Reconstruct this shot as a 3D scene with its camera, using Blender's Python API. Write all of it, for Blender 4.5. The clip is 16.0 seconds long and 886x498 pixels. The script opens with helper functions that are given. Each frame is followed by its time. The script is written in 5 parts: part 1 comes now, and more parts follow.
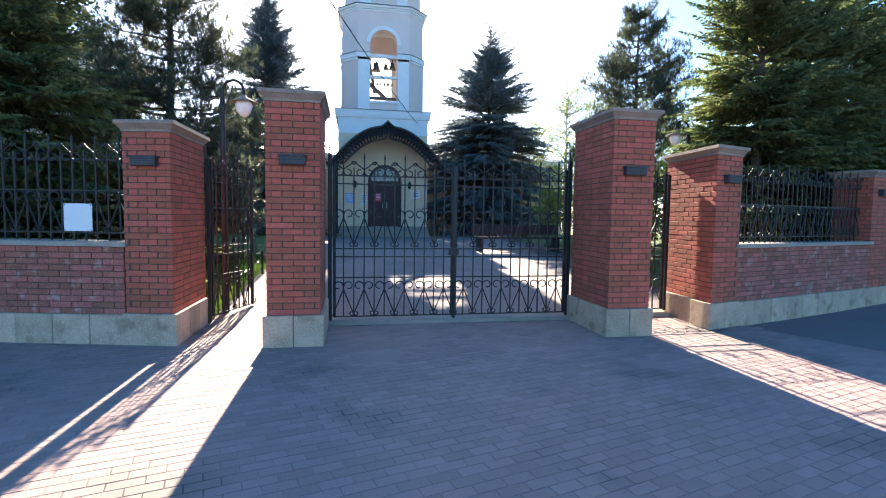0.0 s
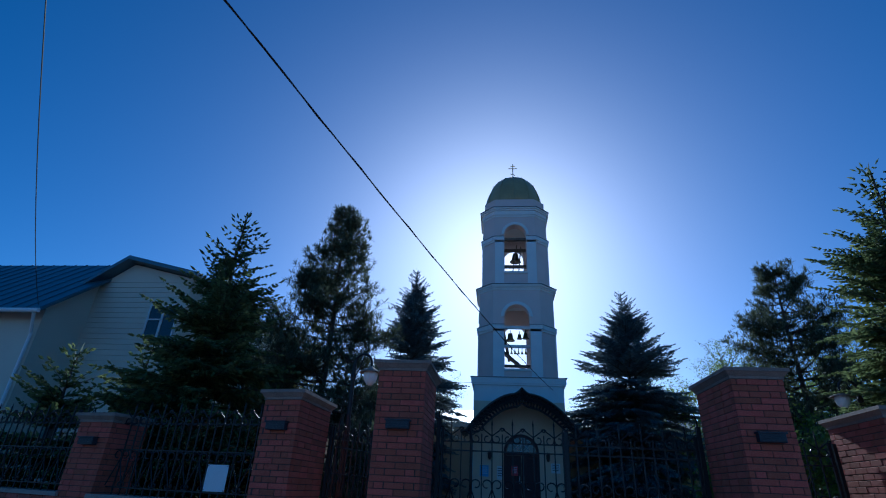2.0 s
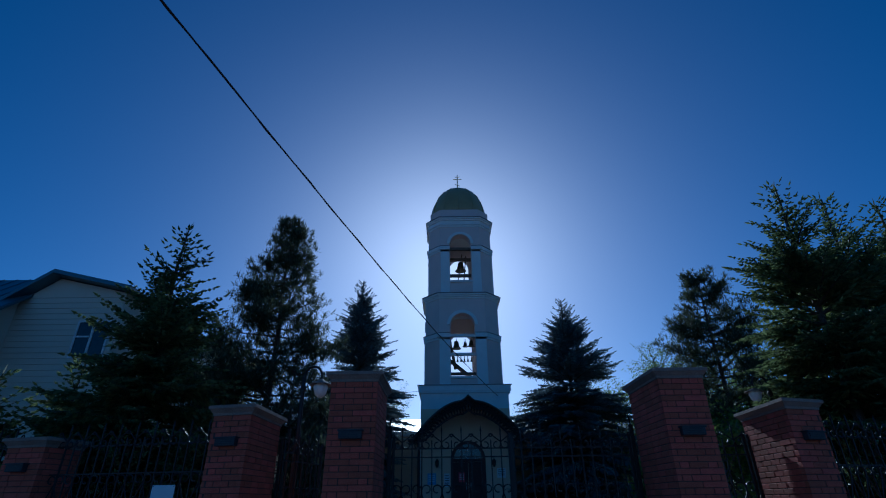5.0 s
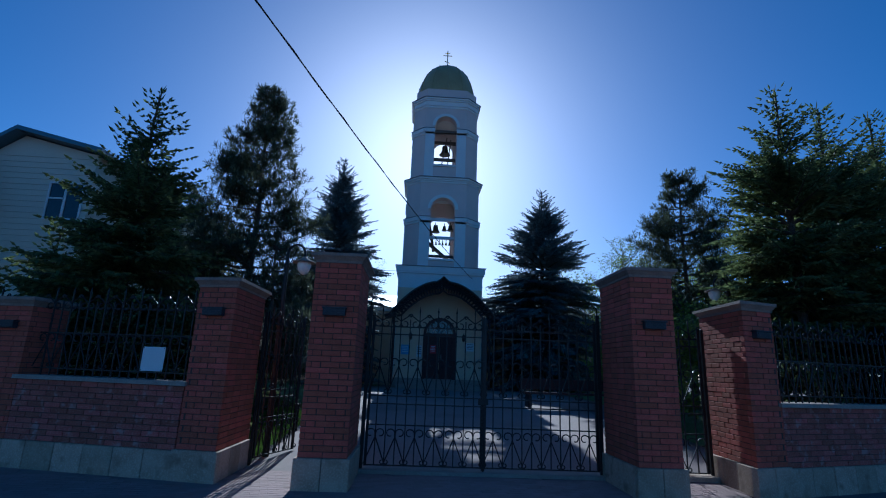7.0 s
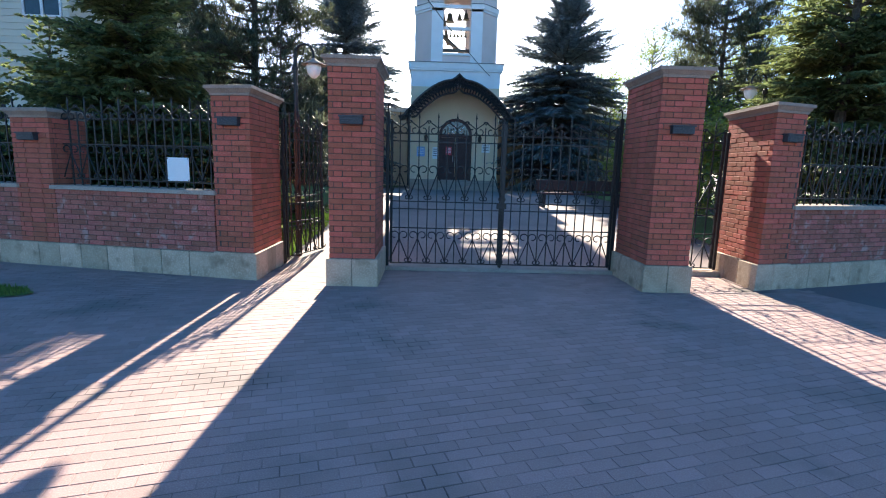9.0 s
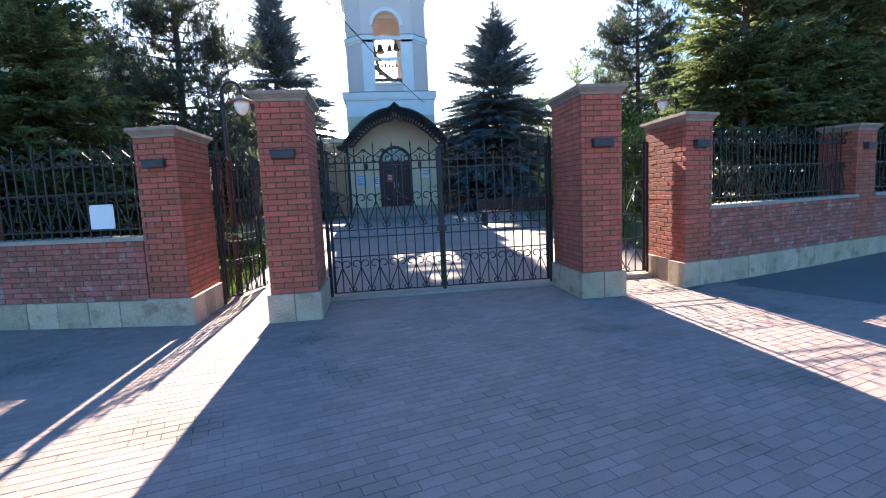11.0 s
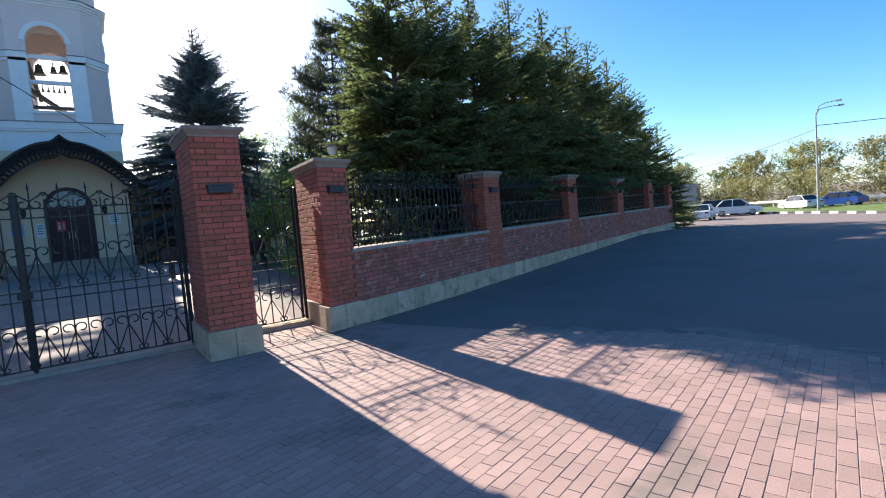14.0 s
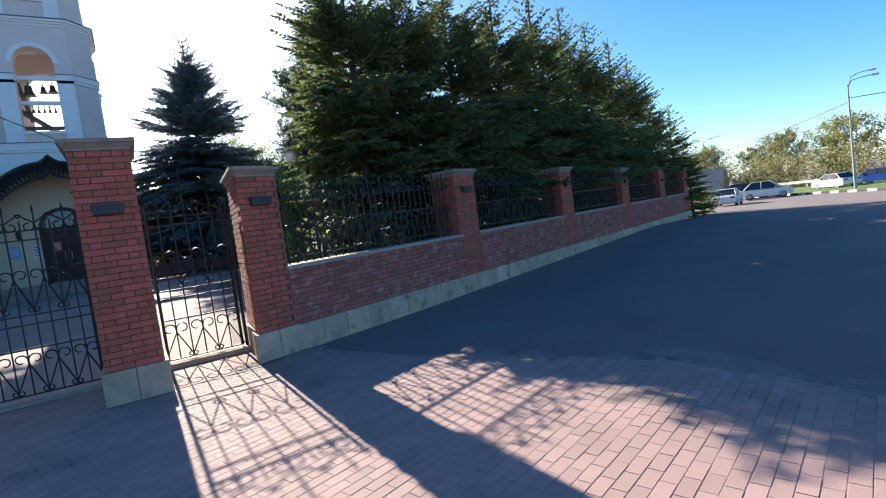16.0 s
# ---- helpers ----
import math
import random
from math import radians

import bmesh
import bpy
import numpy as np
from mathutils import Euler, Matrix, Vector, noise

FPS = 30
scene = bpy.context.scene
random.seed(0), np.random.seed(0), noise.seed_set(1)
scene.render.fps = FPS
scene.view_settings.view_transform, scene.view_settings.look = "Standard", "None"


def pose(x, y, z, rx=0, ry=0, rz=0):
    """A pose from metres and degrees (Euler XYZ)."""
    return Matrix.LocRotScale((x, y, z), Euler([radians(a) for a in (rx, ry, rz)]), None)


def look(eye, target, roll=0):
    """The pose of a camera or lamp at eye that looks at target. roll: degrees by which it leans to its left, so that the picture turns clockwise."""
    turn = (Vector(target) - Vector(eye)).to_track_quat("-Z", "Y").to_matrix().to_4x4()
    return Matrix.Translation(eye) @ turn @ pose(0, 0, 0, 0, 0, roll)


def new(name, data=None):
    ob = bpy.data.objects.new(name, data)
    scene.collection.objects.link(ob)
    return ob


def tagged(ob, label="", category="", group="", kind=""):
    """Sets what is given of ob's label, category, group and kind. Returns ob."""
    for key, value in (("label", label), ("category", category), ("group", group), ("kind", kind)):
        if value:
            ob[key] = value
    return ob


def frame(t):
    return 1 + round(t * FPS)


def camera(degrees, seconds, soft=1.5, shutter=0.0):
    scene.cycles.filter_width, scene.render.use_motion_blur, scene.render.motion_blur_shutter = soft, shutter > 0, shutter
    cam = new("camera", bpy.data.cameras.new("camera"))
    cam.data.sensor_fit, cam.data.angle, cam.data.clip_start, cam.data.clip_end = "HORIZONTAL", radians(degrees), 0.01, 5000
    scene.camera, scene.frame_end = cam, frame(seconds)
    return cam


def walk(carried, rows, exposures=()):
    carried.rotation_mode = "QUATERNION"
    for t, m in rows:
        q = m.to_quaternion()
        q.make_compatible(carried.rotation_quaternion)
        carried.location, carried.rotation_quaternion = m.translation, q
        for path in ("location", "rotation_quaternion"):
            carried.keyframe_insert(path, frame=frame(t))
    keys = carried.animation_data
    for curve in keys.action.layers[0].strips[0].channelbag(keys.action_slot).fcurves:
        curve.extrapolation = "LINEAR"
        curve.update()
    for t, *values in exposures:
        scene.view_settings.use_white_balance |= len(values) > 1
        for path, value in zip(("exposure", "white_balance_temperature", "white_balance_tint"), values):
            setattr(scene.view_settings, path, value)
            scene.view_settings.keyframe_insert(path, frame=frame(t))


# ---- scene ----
cam = camera(83.4, 16.0, soft=1.1)
PATH = [
    (0, (-1.39, -1.152, 1.604), (-1.033, 0.812, 1.473), 0.8),
    (0.5, (-1.187, -1.248, 1.626), (-1.187, 0.752, 1.644), -0.2),
    (1, (-1.039, -1.27, 1.612), (-1.139, 0.706, 1.907), 2.5),
    (1.5, (-0.934, -1.363, 1.527), (-1.092, 0.546, 2.104), 2.7),
    (2, (-0.815, -1.529, 1.514), (-1.038, 0.256, 2.388), 2.9),
    (2.5, (-0.835, -1.596, 1.459), (-1.04, 0.071, 2.546), 1.0),
    (3, (-0.866, -1.646, 1.487), (-1.013, 0.055, 2.529), 1.0),
    (3.2, (-0.824, -1.795, 1.434), (-0.944, -0.096, 2.483), 1.4),
    (5.5, (-0.907, -1.813, 1.464), (-0.873, 0.004, 2.298), -0.6),
    (6, (-0.955, -1.814, 1.498), (-0.884, 0.037, 2.251), 0.1),
    (6.5, (-0.951, -1.816, 1.509), (-0.873, 0.073, 2.163), 0.4),
    (7, (-0.96, -1.819, 1.541), (-0.873, 0.123, 2.011), 2.2),
    (7.5, (-0.993, -1.803, 1.585), (-0.919, 0.185, 1.793), 2.7),
    (8, (-0.982, -1.796, 1.613), (-0.937, 0.204, 1.573), 1.4),
    (8.5, (-1.022, -1.758, 1.648), (-0.975, 0.225, 1.386), 1.3),
    (8.7, (-1.039, -1.763, 1.654), (-0.989, 0.21, 1.332), 1.5),
    (10.8, (-0.963, -1.78, 1.659), (-0.757, 0.193, 1.4), -2.1),
    (11, (-0.929, -1.841, 1.645), (-0.672, 0.13, 1.42), -2.7),
    (11.5, (-0.718, -2.012, 1.656), (-0.164, -0.097, 1.494), -3.9),
    (12, (-0.513, -2.155, 1.661), (0.257, -0.312, 1.544), -2.8),
    (12.5, (-0.223, -2.088, 1.707), (0.758, -0.348, 1.606), -2.3),
    (13, (0.213, -1.922, 1.727), (1.41, -0.324, 1.612), -1.5),
    (13.5, (0.536, -2.03, 1.716), (1.732, -0.432, 1.592), -3.5),
    (14, (0.887, -2.036, 1.651), (2.034, -0.402, 1.519), -4.7),
    (14.5, (1.298, -1.933, 1.676), (2.504, -0.345, 1.524), -3.2),
    (15, (1.704, -2.053, 1.654), (2.908, -0.463, 1.502), -6.1),
    (15.5, (2.093, -2.036, 1.638), (3.159, -0.349, 1.515), -9.2),
    (16, (2.472, -1.872, 1.66), (3.528, -0.178, 1.53), -7.6),
]
EXPOSURES = [(0.0, 2.35, 6900, 10), (0.5, 2.25, 6900, 10), (1.0, 1.8, 6700, 10), (1.5, 0.9, 5400, 8), (2.0, -0.15, 4600, 4), (2.5, -0.65, 4350, 2), (3.0, -0.85, 4350, 2),
             (5.5, -0.9, 4350, 2), (6.0, -0.8, 4350, 2), (6.5, -0.65, 4400, 2), (7.0, -0.25, 4600, 4), (7.5, 0.35, 5500, 8), (8.0, 1.4, 6300, 10), (8.5, 1.95, 6700, 10),
             (11.0, 2.3, 6700, 10), (11.5, 2.5, 6900, 10), (12.0, 2.4, 6900, 10), (13.0, 1.95, 6700, 10), (13.5, 1.85, 6650, 10), (14.0, 1.55, 6600, 10), (15.0, 1.5, 6600, 10), (16.0, 1.5, 6500, 10)]
walk(cam, [(t, look(eye, target, roll)) for t, eye, target, roll in PATH], EXPOSURES)

# ---- world and sun ----
SUN_AZ, SUN_EL = radians(0.05), radians(26.3)
world = bpy.data.worlds.new("world")
scene.world = world
world.use_nodes = True
wn = world.node_tree
sky = wn.nodes.new("ShaderNodeTexSky")
sky.sky_type, sky.sun_disc, sky.sun_elevation, sky.sun_rotation = "NISHITA", False, SUN_EL, SUN_AZ
sky.air_density, sky.dust_density, sky.ozone_density = 0.65, 0.6, 2.2
deep = wn.nodes.new("ShaderNodeHueSaturation")
deep.inputs["Hue"].default_value, deep.inputs["Saturation"].default_value = 0.498, 1.32
wn.links.new(sky.outputs[0], deep.inputs["Color"])
wn.links.new(deep.outputs[0], wn.nodes["Background"].inputs[0])
wn.nodes["Background"].inputs[1].default_value = 0.10
sun = new("sun", bpy.data.lights.new("sun", "SUN"))
sun.data.energy, sun.data.angle, sun.data.color = 5.0, radians(0.53), (1.0, 0.92, 0.79)
sun_dir = Vector((math.sin(SUN_AZ) * math.cos(SUN_EL), math.cos(SUN_AZ) * math.cos(SUN_EL), math.sin(SUN_EL)))
sun.matrix_world = look(sun_dir * 60, (0, 0, 0))


# ---- materials ----
def material(name, base, dark=None, light=None, scale=8.0, fine=60.0, rough=0.8, metal=0.0, bump=0.2, per_object=0.0, per_island=0.0,
             spots=None, spot_scale=2.0, spot_at=0.6, dist=0.01, translucent=0.0, spec=0.5):
    """Node material: base colour varied at two noise scales, per piece, with stains of their own shape."""
    m = bpy.data.materials.new(name)
    m.use_nodes = True
    nt = m.node_tree
    N, L = nt.nodes, nt.links
    b = N["Principled BSDF"]
    b.inputs["Roughness"].default_value, b.inputs["Metallic"].default_value = rough, metal
    b.inputs["Specular IOR Level"].default_value = spec
    geo = N.new("ShaderNodeNewGeometry")

    def noise_tex(sc, detail=4):
        n = N.new("ShaderNodeTexNoise")
        n.inputs["Scale"].default_value, n.inputs["Detail"].default_value = sc, detail
        L.new(geo.outputs["Position"], n.inputs["Vector"])
        return n.outputs["Fac"]

    def mix(fac, a, c):
        x = N.new("ShaderNodeMix")
        x.data_type = "RGBA"
        if isinstance(fac, float):
            x.inputs[0].default_value = fac
        else:
            L.new(fac, x.inputs[0])
        for v, sock in ((a, x.inputs[6]), (c, x.inputs[7])):
            if isinstance(v, tuple):
                sock.default_value = (*v, 1)
            else:
                L.new(v, sock)
        return x.outputs[2]

    def ramp(src, lo, hi):
        r = N.new("ShaderNodeMapRange")
        r.inputs[1].default_value, r.inputs[2].default_value = lo, hi
        L.new(src, r.inputs[0])
        return r.outputs[0]

    dark = dark or tuple(c * 0.65 for c in base)
    light = light or tuple(min(1, c * 1.25) for c in base)
    col = mix(ramp(noise_tex(scale), 0.3, 0.7), dark, base)
    col = mix(ramp(noise_tex(fine, 3), 0.45, 0.8), col, light)
    if per_object or per_island:
        rnd = N.new("ShaderNodeObjectInfo").outputs["Random"] if per_object else geo.outputs["Random Per Island"]
        amt = per_object or per_island
        hsv = N.new("ShaderNodeHueSaturation")
        mr = N.new("ShaderNodeMapRange")
        mr.inputs[3].default_value, mr.inputs[4].default_value = 1 - amt, 1 + amt
        L.new(rnd, mr.inputs[0])
        L.new(mr.outputs[0], hsv.inputs["Value"])
        mh = N.new("ShaderNodeMapRange")
        mh.inputs[3].default_value, mh.inputs[4].default_value = 0.5 + amt * 0.03, 0.5 - amt * 0.03
        L.new(rnd, mh.inputs[0])
        L.new(mh.outputs[0], hsv.inputs["Hue"])
        L.new(col, hsv.inputs["Color"])
        col = hsv.outputs[0]
    if spots:
        col = mix(ramp(noise_tex(spot_scale, 6), spot_at, spot_at + 0.12), col, spots)
    L.new(col, b.inputs["Base Color"])
    if bump:
        bp = N.new("ShaderNodeBump")
        bp.inputs["Strength"].default_value, bp.inputs["Distance"].default_value = bump, dist
        L.new(noise_tex(fine * 0.8, 5), bp.inputs["Height"])
        L.new(bp.outputs[0], b.inputs["Normal"])
    if translucent:
        tr = N.new("ShaderNodeBsdfTranslucent")
        L.new(col, tr.inputs[0])
        ms = N.new("ShaderNodeMixShader")
        ms.inputs[0].default_value = translucent
        L.new(b.outputs[0], ms.inputs[1])
        L.new(tr.outputs[0], ms.inputs[2])
        L.new(ms.outputs[0], N["Material Output"].inputs[0])
    return m


M = {
    "brick": material("brick_red", (0.44, 0.105, 0.06), (0.34, 0.075, 0.045), (0.52, 0.17, 0.11), 9, 90, 0.85, bump=0.35, per_object=0.22, dist=0.004),
    "brick_far": material("brick_red_far", (0.44, 0.105, 0.06), (0.34, 0.075, 0.045), (0.52, 0.17, 0.11), 9, 90, 0.85, bump=0.3, per_island=0.22, dist=0.004),
    "brick_pale": material("brick_bloomed", (0.38, 0.115, 0.08), (0.29, 0.08, 0.06), (0.47, 0.20, 0.16), 5, 60, 0.9, bump=0.4, per_object=0.28, spots=(0.43, 0.25, 0.22), spot_scale=6.0, spot_at=0.56, dist=0.005),
    "brick_pale_far": material("brick_bloomed_far", (0.38, 0.115, 0.08), (0.29, 0.08, 0.06), (0.47, 0.20, 0.16), 5, 60, 0.9, bump=0.4, per_island=0.28, spots=(0.43, 0.25, 0.22), spot_scale=6.0, spot_at=0.56, dist=0.005),
    "mortar": material("mortar_dark", (0.10, 0.065, 0.055), rough=0.95, bump=0.3),
    "limestone": material("limestone", (0.54, 0.39, 0.28), (0.38, 0.265, 0.18), (0.62, 0.48, 0.36), 3.5, 45, 0.88, bump=0.4, per_object=0.16, spots=(0.29, 0.205, 0.14), spot_scale=4, spot_at=0.56),
    "cap": material("cap_concrete", (0.31, 0.23, 0.18), (0.21, 0.155, 0.12), (0.40, 0.31, 0.25), 6, 70, 0.85, bump=0.3),
    "coping": material("coping_stone", (0.36, 0.29, 0.24), (0.27, 0.215, 0.175), (0.45, 0.38, 0.32), 5, 60, 0.85, bump=0.3),
    "iron": material("black_iron", (0.012, 0.012, 0.013), (0.008, 0.008, 0.009), (0.025, 0.025, 0.027), 20, 150, 0.46, 0.0, 0.15, spec=0.4),
    "paver": material("paver_red_grey", (0.35, 0.225, 0.20), (0.285, 0.183, 0.163), (0.41, 0.285, 0.255), 1.2, 110, 0.85, bump=0.3, per_island=0.11, spots=(0.20, 0.155, 0.135), spot_scale=0.9, spot_at=0.56),
    "paver_near": material("paver_red_grey_near", (0.35, 0.225, 0.20), (0.285, 0.183, 0.163), (0.41, 0.285, 0.255), 1.2, 110, 0.85, bump=0.3, per_object=0.11, spots=(0.20, 0.155, 0.135), spot_scale=0.9, spot_at=0.56),
    "court": material("court_paving", (0.30, 0.225, 0.195), (0.24, 0.18, 0.16), (0.36, 0.28, 0.25), 0.8, 60, 0.88, bump=0.4, spots=(0.22, 0.175, 0.155), spot_scale=0.5, spot_at=0.55),
    "sand": material("grit", (0.22, 0.185, 0.155), (0.15, 0.13, 0.115), (0.31, 0.27, 0.225), 3, 110, 0.95, bump=0.5, spots=(0.115, 0.11, 0.105), spot_scale=2.2, spot_at=0.48),
    "bed": material("sand_bed", (0.32, 0.215, 0.19), (0.27, 0.18, 0.16), (0.38, 0.28, 0.245), 2, 90, 0.95, bump=0.4, spots=(0.07, 0.055, 0.05), spot_scale=0.9, spot_at=0.53),
    "asphalt": material("asphalt_worn", (0.185, 0.14, 0.135), (0.14, 0.106, 0.102), (0.23, 0.18, 0.172), 0.6, 120, 0.92, bump=0.4, spots=(0.17, 0.155, 0.14), spot_scale=0.35, spot_at=0.55),
    "grass": material("grass", (0.11, 0.18, 0.035), (0.07, 0.12, 0.025), (0.2, 0.25, 0.06), 1.5, 45, 0.9, bump=0.8, dist=0.04),
    "blade": material("grass_blades", (0.12, 0.21, 0.035), rough=0.7, bump=0, per_island=0.3, translucent=0.35),
    "plaster": material("plaster_cream_pink", (0.76, 0.63, 0.58), (0.69, 0.57, 0.52), (0.80, 0.68, 0.62), 1.2, 40, 0.9, bump=0.1),
    "plaster_warm": material("plaster_ochre", (0.78, 0.61, 0.42), (0.70, 0.54, 0.36), (0.82, 0.67, 0.48), 1.2, 40, 0.9, bump=0.1),
    "white": material("white_trim", (0.82, 0.82, 0.80), (0.74, 0.74, 0.73), (0.85, 0.85, 0.84), 2, 40, 0.8, bump=0.1),
    "zinc": material("zinc_flashing", (0.20, 0.21, 0.22), rough=0.45, metal=0.8, bump=0.05),
    "dome": material("dome_green_gold", (0.40, 0.33, 0.16), (0.32, 0.26, 0.12), (0.46, 0.39, 0.2), 1.5, 20, 0.42, 0.15, 0.05),
    "roof_grey": material("roof_grey_metal", (0.25, 0.27, 0.30), rough=0.5, metal=0.4, bump=0.05),
    "roof_blue": material("roof_blue_metal", (0.11, 0.165, 0.205), (0.09, 0.135, 0.17), (0.14, 0.2, 0.245), 1.0, 20, 0.4, 0.4, 0.05),
    "siding": material("cream_siding", (0.62, 0.58, 0.47), (0.56, 0.52, 0.42), (0.67, 0.63, 0.52), 1.0, 30, 0.7, bump=0.05),
    "door": material("door_brown", (0.07, 0.038, 0.036), rough=0.6, bump=0.1, spec=0.25),
    "wood": material("old_timber", (0.16, 0.12, 0.09), (0.1, 0.075, 0.055), (0.24, 0.19, 0.14), 3, 50, 0.85, bump=0.4),
    "bronze": material("bell_bronze", (0.12, 0.10, 0.06), rough=0.4, metal=0.9, bump=0.05),
    "gilt": material("gilt", (0.45, 0.33, 0.10), rough=0.3, metal=1.0, bump=0),
    "paper": material("white_sheet", (0.78, 0.79, 0.80), (0.72, 0.73, 0.74), (0.82, 0.82, 0.83), 4, 60, 0.6, bump=0.02),
    "bluepaper": material("notice_blue", (0.25, 0.45, 0.75), rough=0.6, bump=0),
    "redpaper": material("notice_red", (0.6, 0.05, 0.07), rough=0.6, bump=0),
    "fixture": material("fixture_grey", (0.045, 0.05, 0.06), rough=0.5, metal=0.2, bump=0.05),
    "globe": material("opal_globe", (0.80, 0.78, 0.72), (0.75, 0.73, 0.68), (0.85, 0.83, 0.78), 4, 40, 0.25, bump=0),
    "bark": material("bark", (0.09, 0.07, 0.055), (0.055, 0.043, 0.035), (0.15, 0.12, 0.10), 6, 40, 0.95, bump=0.8, dist=0.02),
    "bark_grey": material("bark_grey", (0.2, 0.18, 0.16), rough=0.95, bump=0.5),
    "spruce": material("spruce_needles", (0.20, 0.24, 0.25), rough=0.6, bump=0, per_island=0.4, translucent=0.3),
    "fir": material("fir_needles", (0.17, 0.21, 0.08), rough=0.55, bump=0, per_island=0.5, translucent=0.48),
    "pine": material("pine_needles", (0.12, 0.14, 0.085), rough=0.6, bump=0, per_island=0.4, translucent=0.4),
    "leaf": material("spring_leaves", (0.26, 0.33, 0.07), rough=0.6, bump=0, per_island=0.35, translucent=0.45),
    "leaf_dull": material("budding_twigs", (0.32, 0.30, 0.12), rough=0.7, bump=0, per_island=0.35, translucent=0.3),
    "glass": material("window_glass", (0.03, 0.035, 0.04), rough=0.05, bump=0, spec=0.5),
    "frame": material("white_frame", (0.7, 0.7, 0.7), rough=0.5, bump=0),
    "car_white": material("car_paint_white", (0.72, 0.73, 0.74), rough=0.2, bump=0, spec=0.7),
    "car_black": material("car_paint_dark", (0.02, 0.022, 0.028), rough=0.15, bump=0, spec=0.7),
    "car_blue": material("car_paint_blue", (0.03, 0.08, 0.30), rough=0.2, bump=0, spec=0.7),
    "tyre": material("tyre", (0.02, 0.02, 0.02), rough=0.9),
    "rim": material("rim", (0.35, 0.35, 0.36), rough=0.35, metal=0.8, bump=0),
    "lamp_red": material("tail_red", (0.4, 0.02, 0.02), rough=0.2, bump=0),
    "kerb_white": material("kerb_white", (0.70, 0.70, 0.68), rough=0.8, bump=0.2),
    "kerb_black": material("kerb_black", (0.04, 0.04, 0.042), rough=0.8, bump=0.2),
    "rail": material("galvanised", (0.55, 0.55, 0.54), rough=0.5, metal=0.3, bump=0.05),
    "pole": material("concrete_pole", (0.42, 0.40, 0.37), rough=0.85, bump=0.2),
    "cable": material("cable", (0.02, 0.02, 0.022), rough=0.6, bump=0),
    "far_grey": material("far_wall", (0.35, 0.36, 0.38), rough=0.9, bump=0),
}


# ---- mesh helpers ----
def obj(name, bm, mat, parent=None, label=""):
    me = bpy.data.meshes.new(name)
    bm.normal_update()
    bm.to_mesh(me)
    bm.free()
    me.materials.append(M[mat])
    ob = new(name, me)
    if parent:
        ob.parent = parent
    if label:
        ob["label"] = label
    return ob


part = obj


def share(name, me, parent, m=None):
    ob = new(name, me)
    ob.parent = parent
    if m is not None:
        ob.matrix_basis = m
    return ob


def thing(name, at=(0, 0, 0), rz=0.0, label="", category="", group="", kind=""):
    ob = new(name)
    ob.empty_display_size = 0.1
    ob.matrix_basis = pose(*at, 0, 0, rz)
    return tagged(ob, label, category, group, kind)


def box(x0, y0, z0, x1, y1, z1, bevel=0.0, bm=None):
    own = bmesh.new()
    bmesh.ops.create_cube(own, size=1)
    for v in own.verts:
        v.co = Vector(((x0 + x1) / 2 + v.co.x * (x1 - x0), (y0 + y1) / 2 + v.co.y * (y1 - y0), (z0 + z1) / 2 + v.co.z * (z1 - z0)))
    if bevel:
        bmesh.ops.bevel(own, geom=own.edges[:], offset=bevel, segments=1, affect="EDGES")
    if bm is None:
        return own
    merge(bm, own)
    return bm


def merge(bm, other, m=None):
    me = bpy.data.meshes.new("tmp")
    if m is not None:
        other.transform(m)
    other.to_mesh(me)
    other.free()
    bm.from_mesh(me)
    bpy.data.meshes.remove(me)
    return bm


def prism(poly, z0, z1, bm=None, top=None):
    """Upright prism on a plan polygon; top: another polygon for a taper."""
    bm = bm or bmesh.new()
    lo = [bm.verts.new((x, y, z0)) for x, y in poly]
    hi = [bm.verts.new((x, y, z1)) for x, y in (top or poly)]
    n = len(poly)
    bm.faces.new(lo[::-1])
    bm.faces.new(hi)
    for i in range(n):
        bm.faces.new((lo[i], lo[(i + 1) % n], hi[(i + 1) % n], hi[i]))
    return bm


def grow(poly, d):
    """The polygon (counter-clockwise) with each side moved outward by d."""
    n, out = len(poly), []
    for i in range(n):
        p0, p1, p2 = (Vector(poly[(i + k) % n]) for k in (-1, 0, 1))
        a, b = (p1 - p0).normalized(), (p2 - p1).normalized()
        na, nb = Vector((a.y, -a.x)), Vector((b.y, -b.x))
        k = (na + nb) / max(0.2, 1 + na.dot(nb))
        out.append(tuple(p1 + k * d))
    return out


def tube(points, radius, sides=6, bm=None, radii=None, cap=True):
    bm = bm or bmesh.new()
    pts = [Vector(p) for p in points]
    rings = []
    ref = Vector((0.13, 0.97, 0.2)).normalized()
    for i, p in enumerate(pts):
        d = (pts[min(i + 1, len(pts) - 1)] - pts[max(i - 1, 0)]).normalized()
        u = d.cross(ref)
        if u.length < 0.05:
            u = d.cross(Vector((1, 0, 0)))
        u.normalize()
        w = d.cross(u)
        r = radii[i] if radii else radius
        rings.append([bm.verts.new(p + (u * math.cos(a) + w * math.sin(a)) * r) for a in (2 * math.pi * k / sides for k in range(sides))])
    for a, b in zip(rings, rings[1:]):
        for k in range(sides):
            bm.faces.new((a[k], a[(k + 1) % sides], b[(k + 1) % sides], b[k]))
    if cap:
        bm.faces.new(rings[0][::-1])
        bm.faces.new(rings[-1])
    return bm


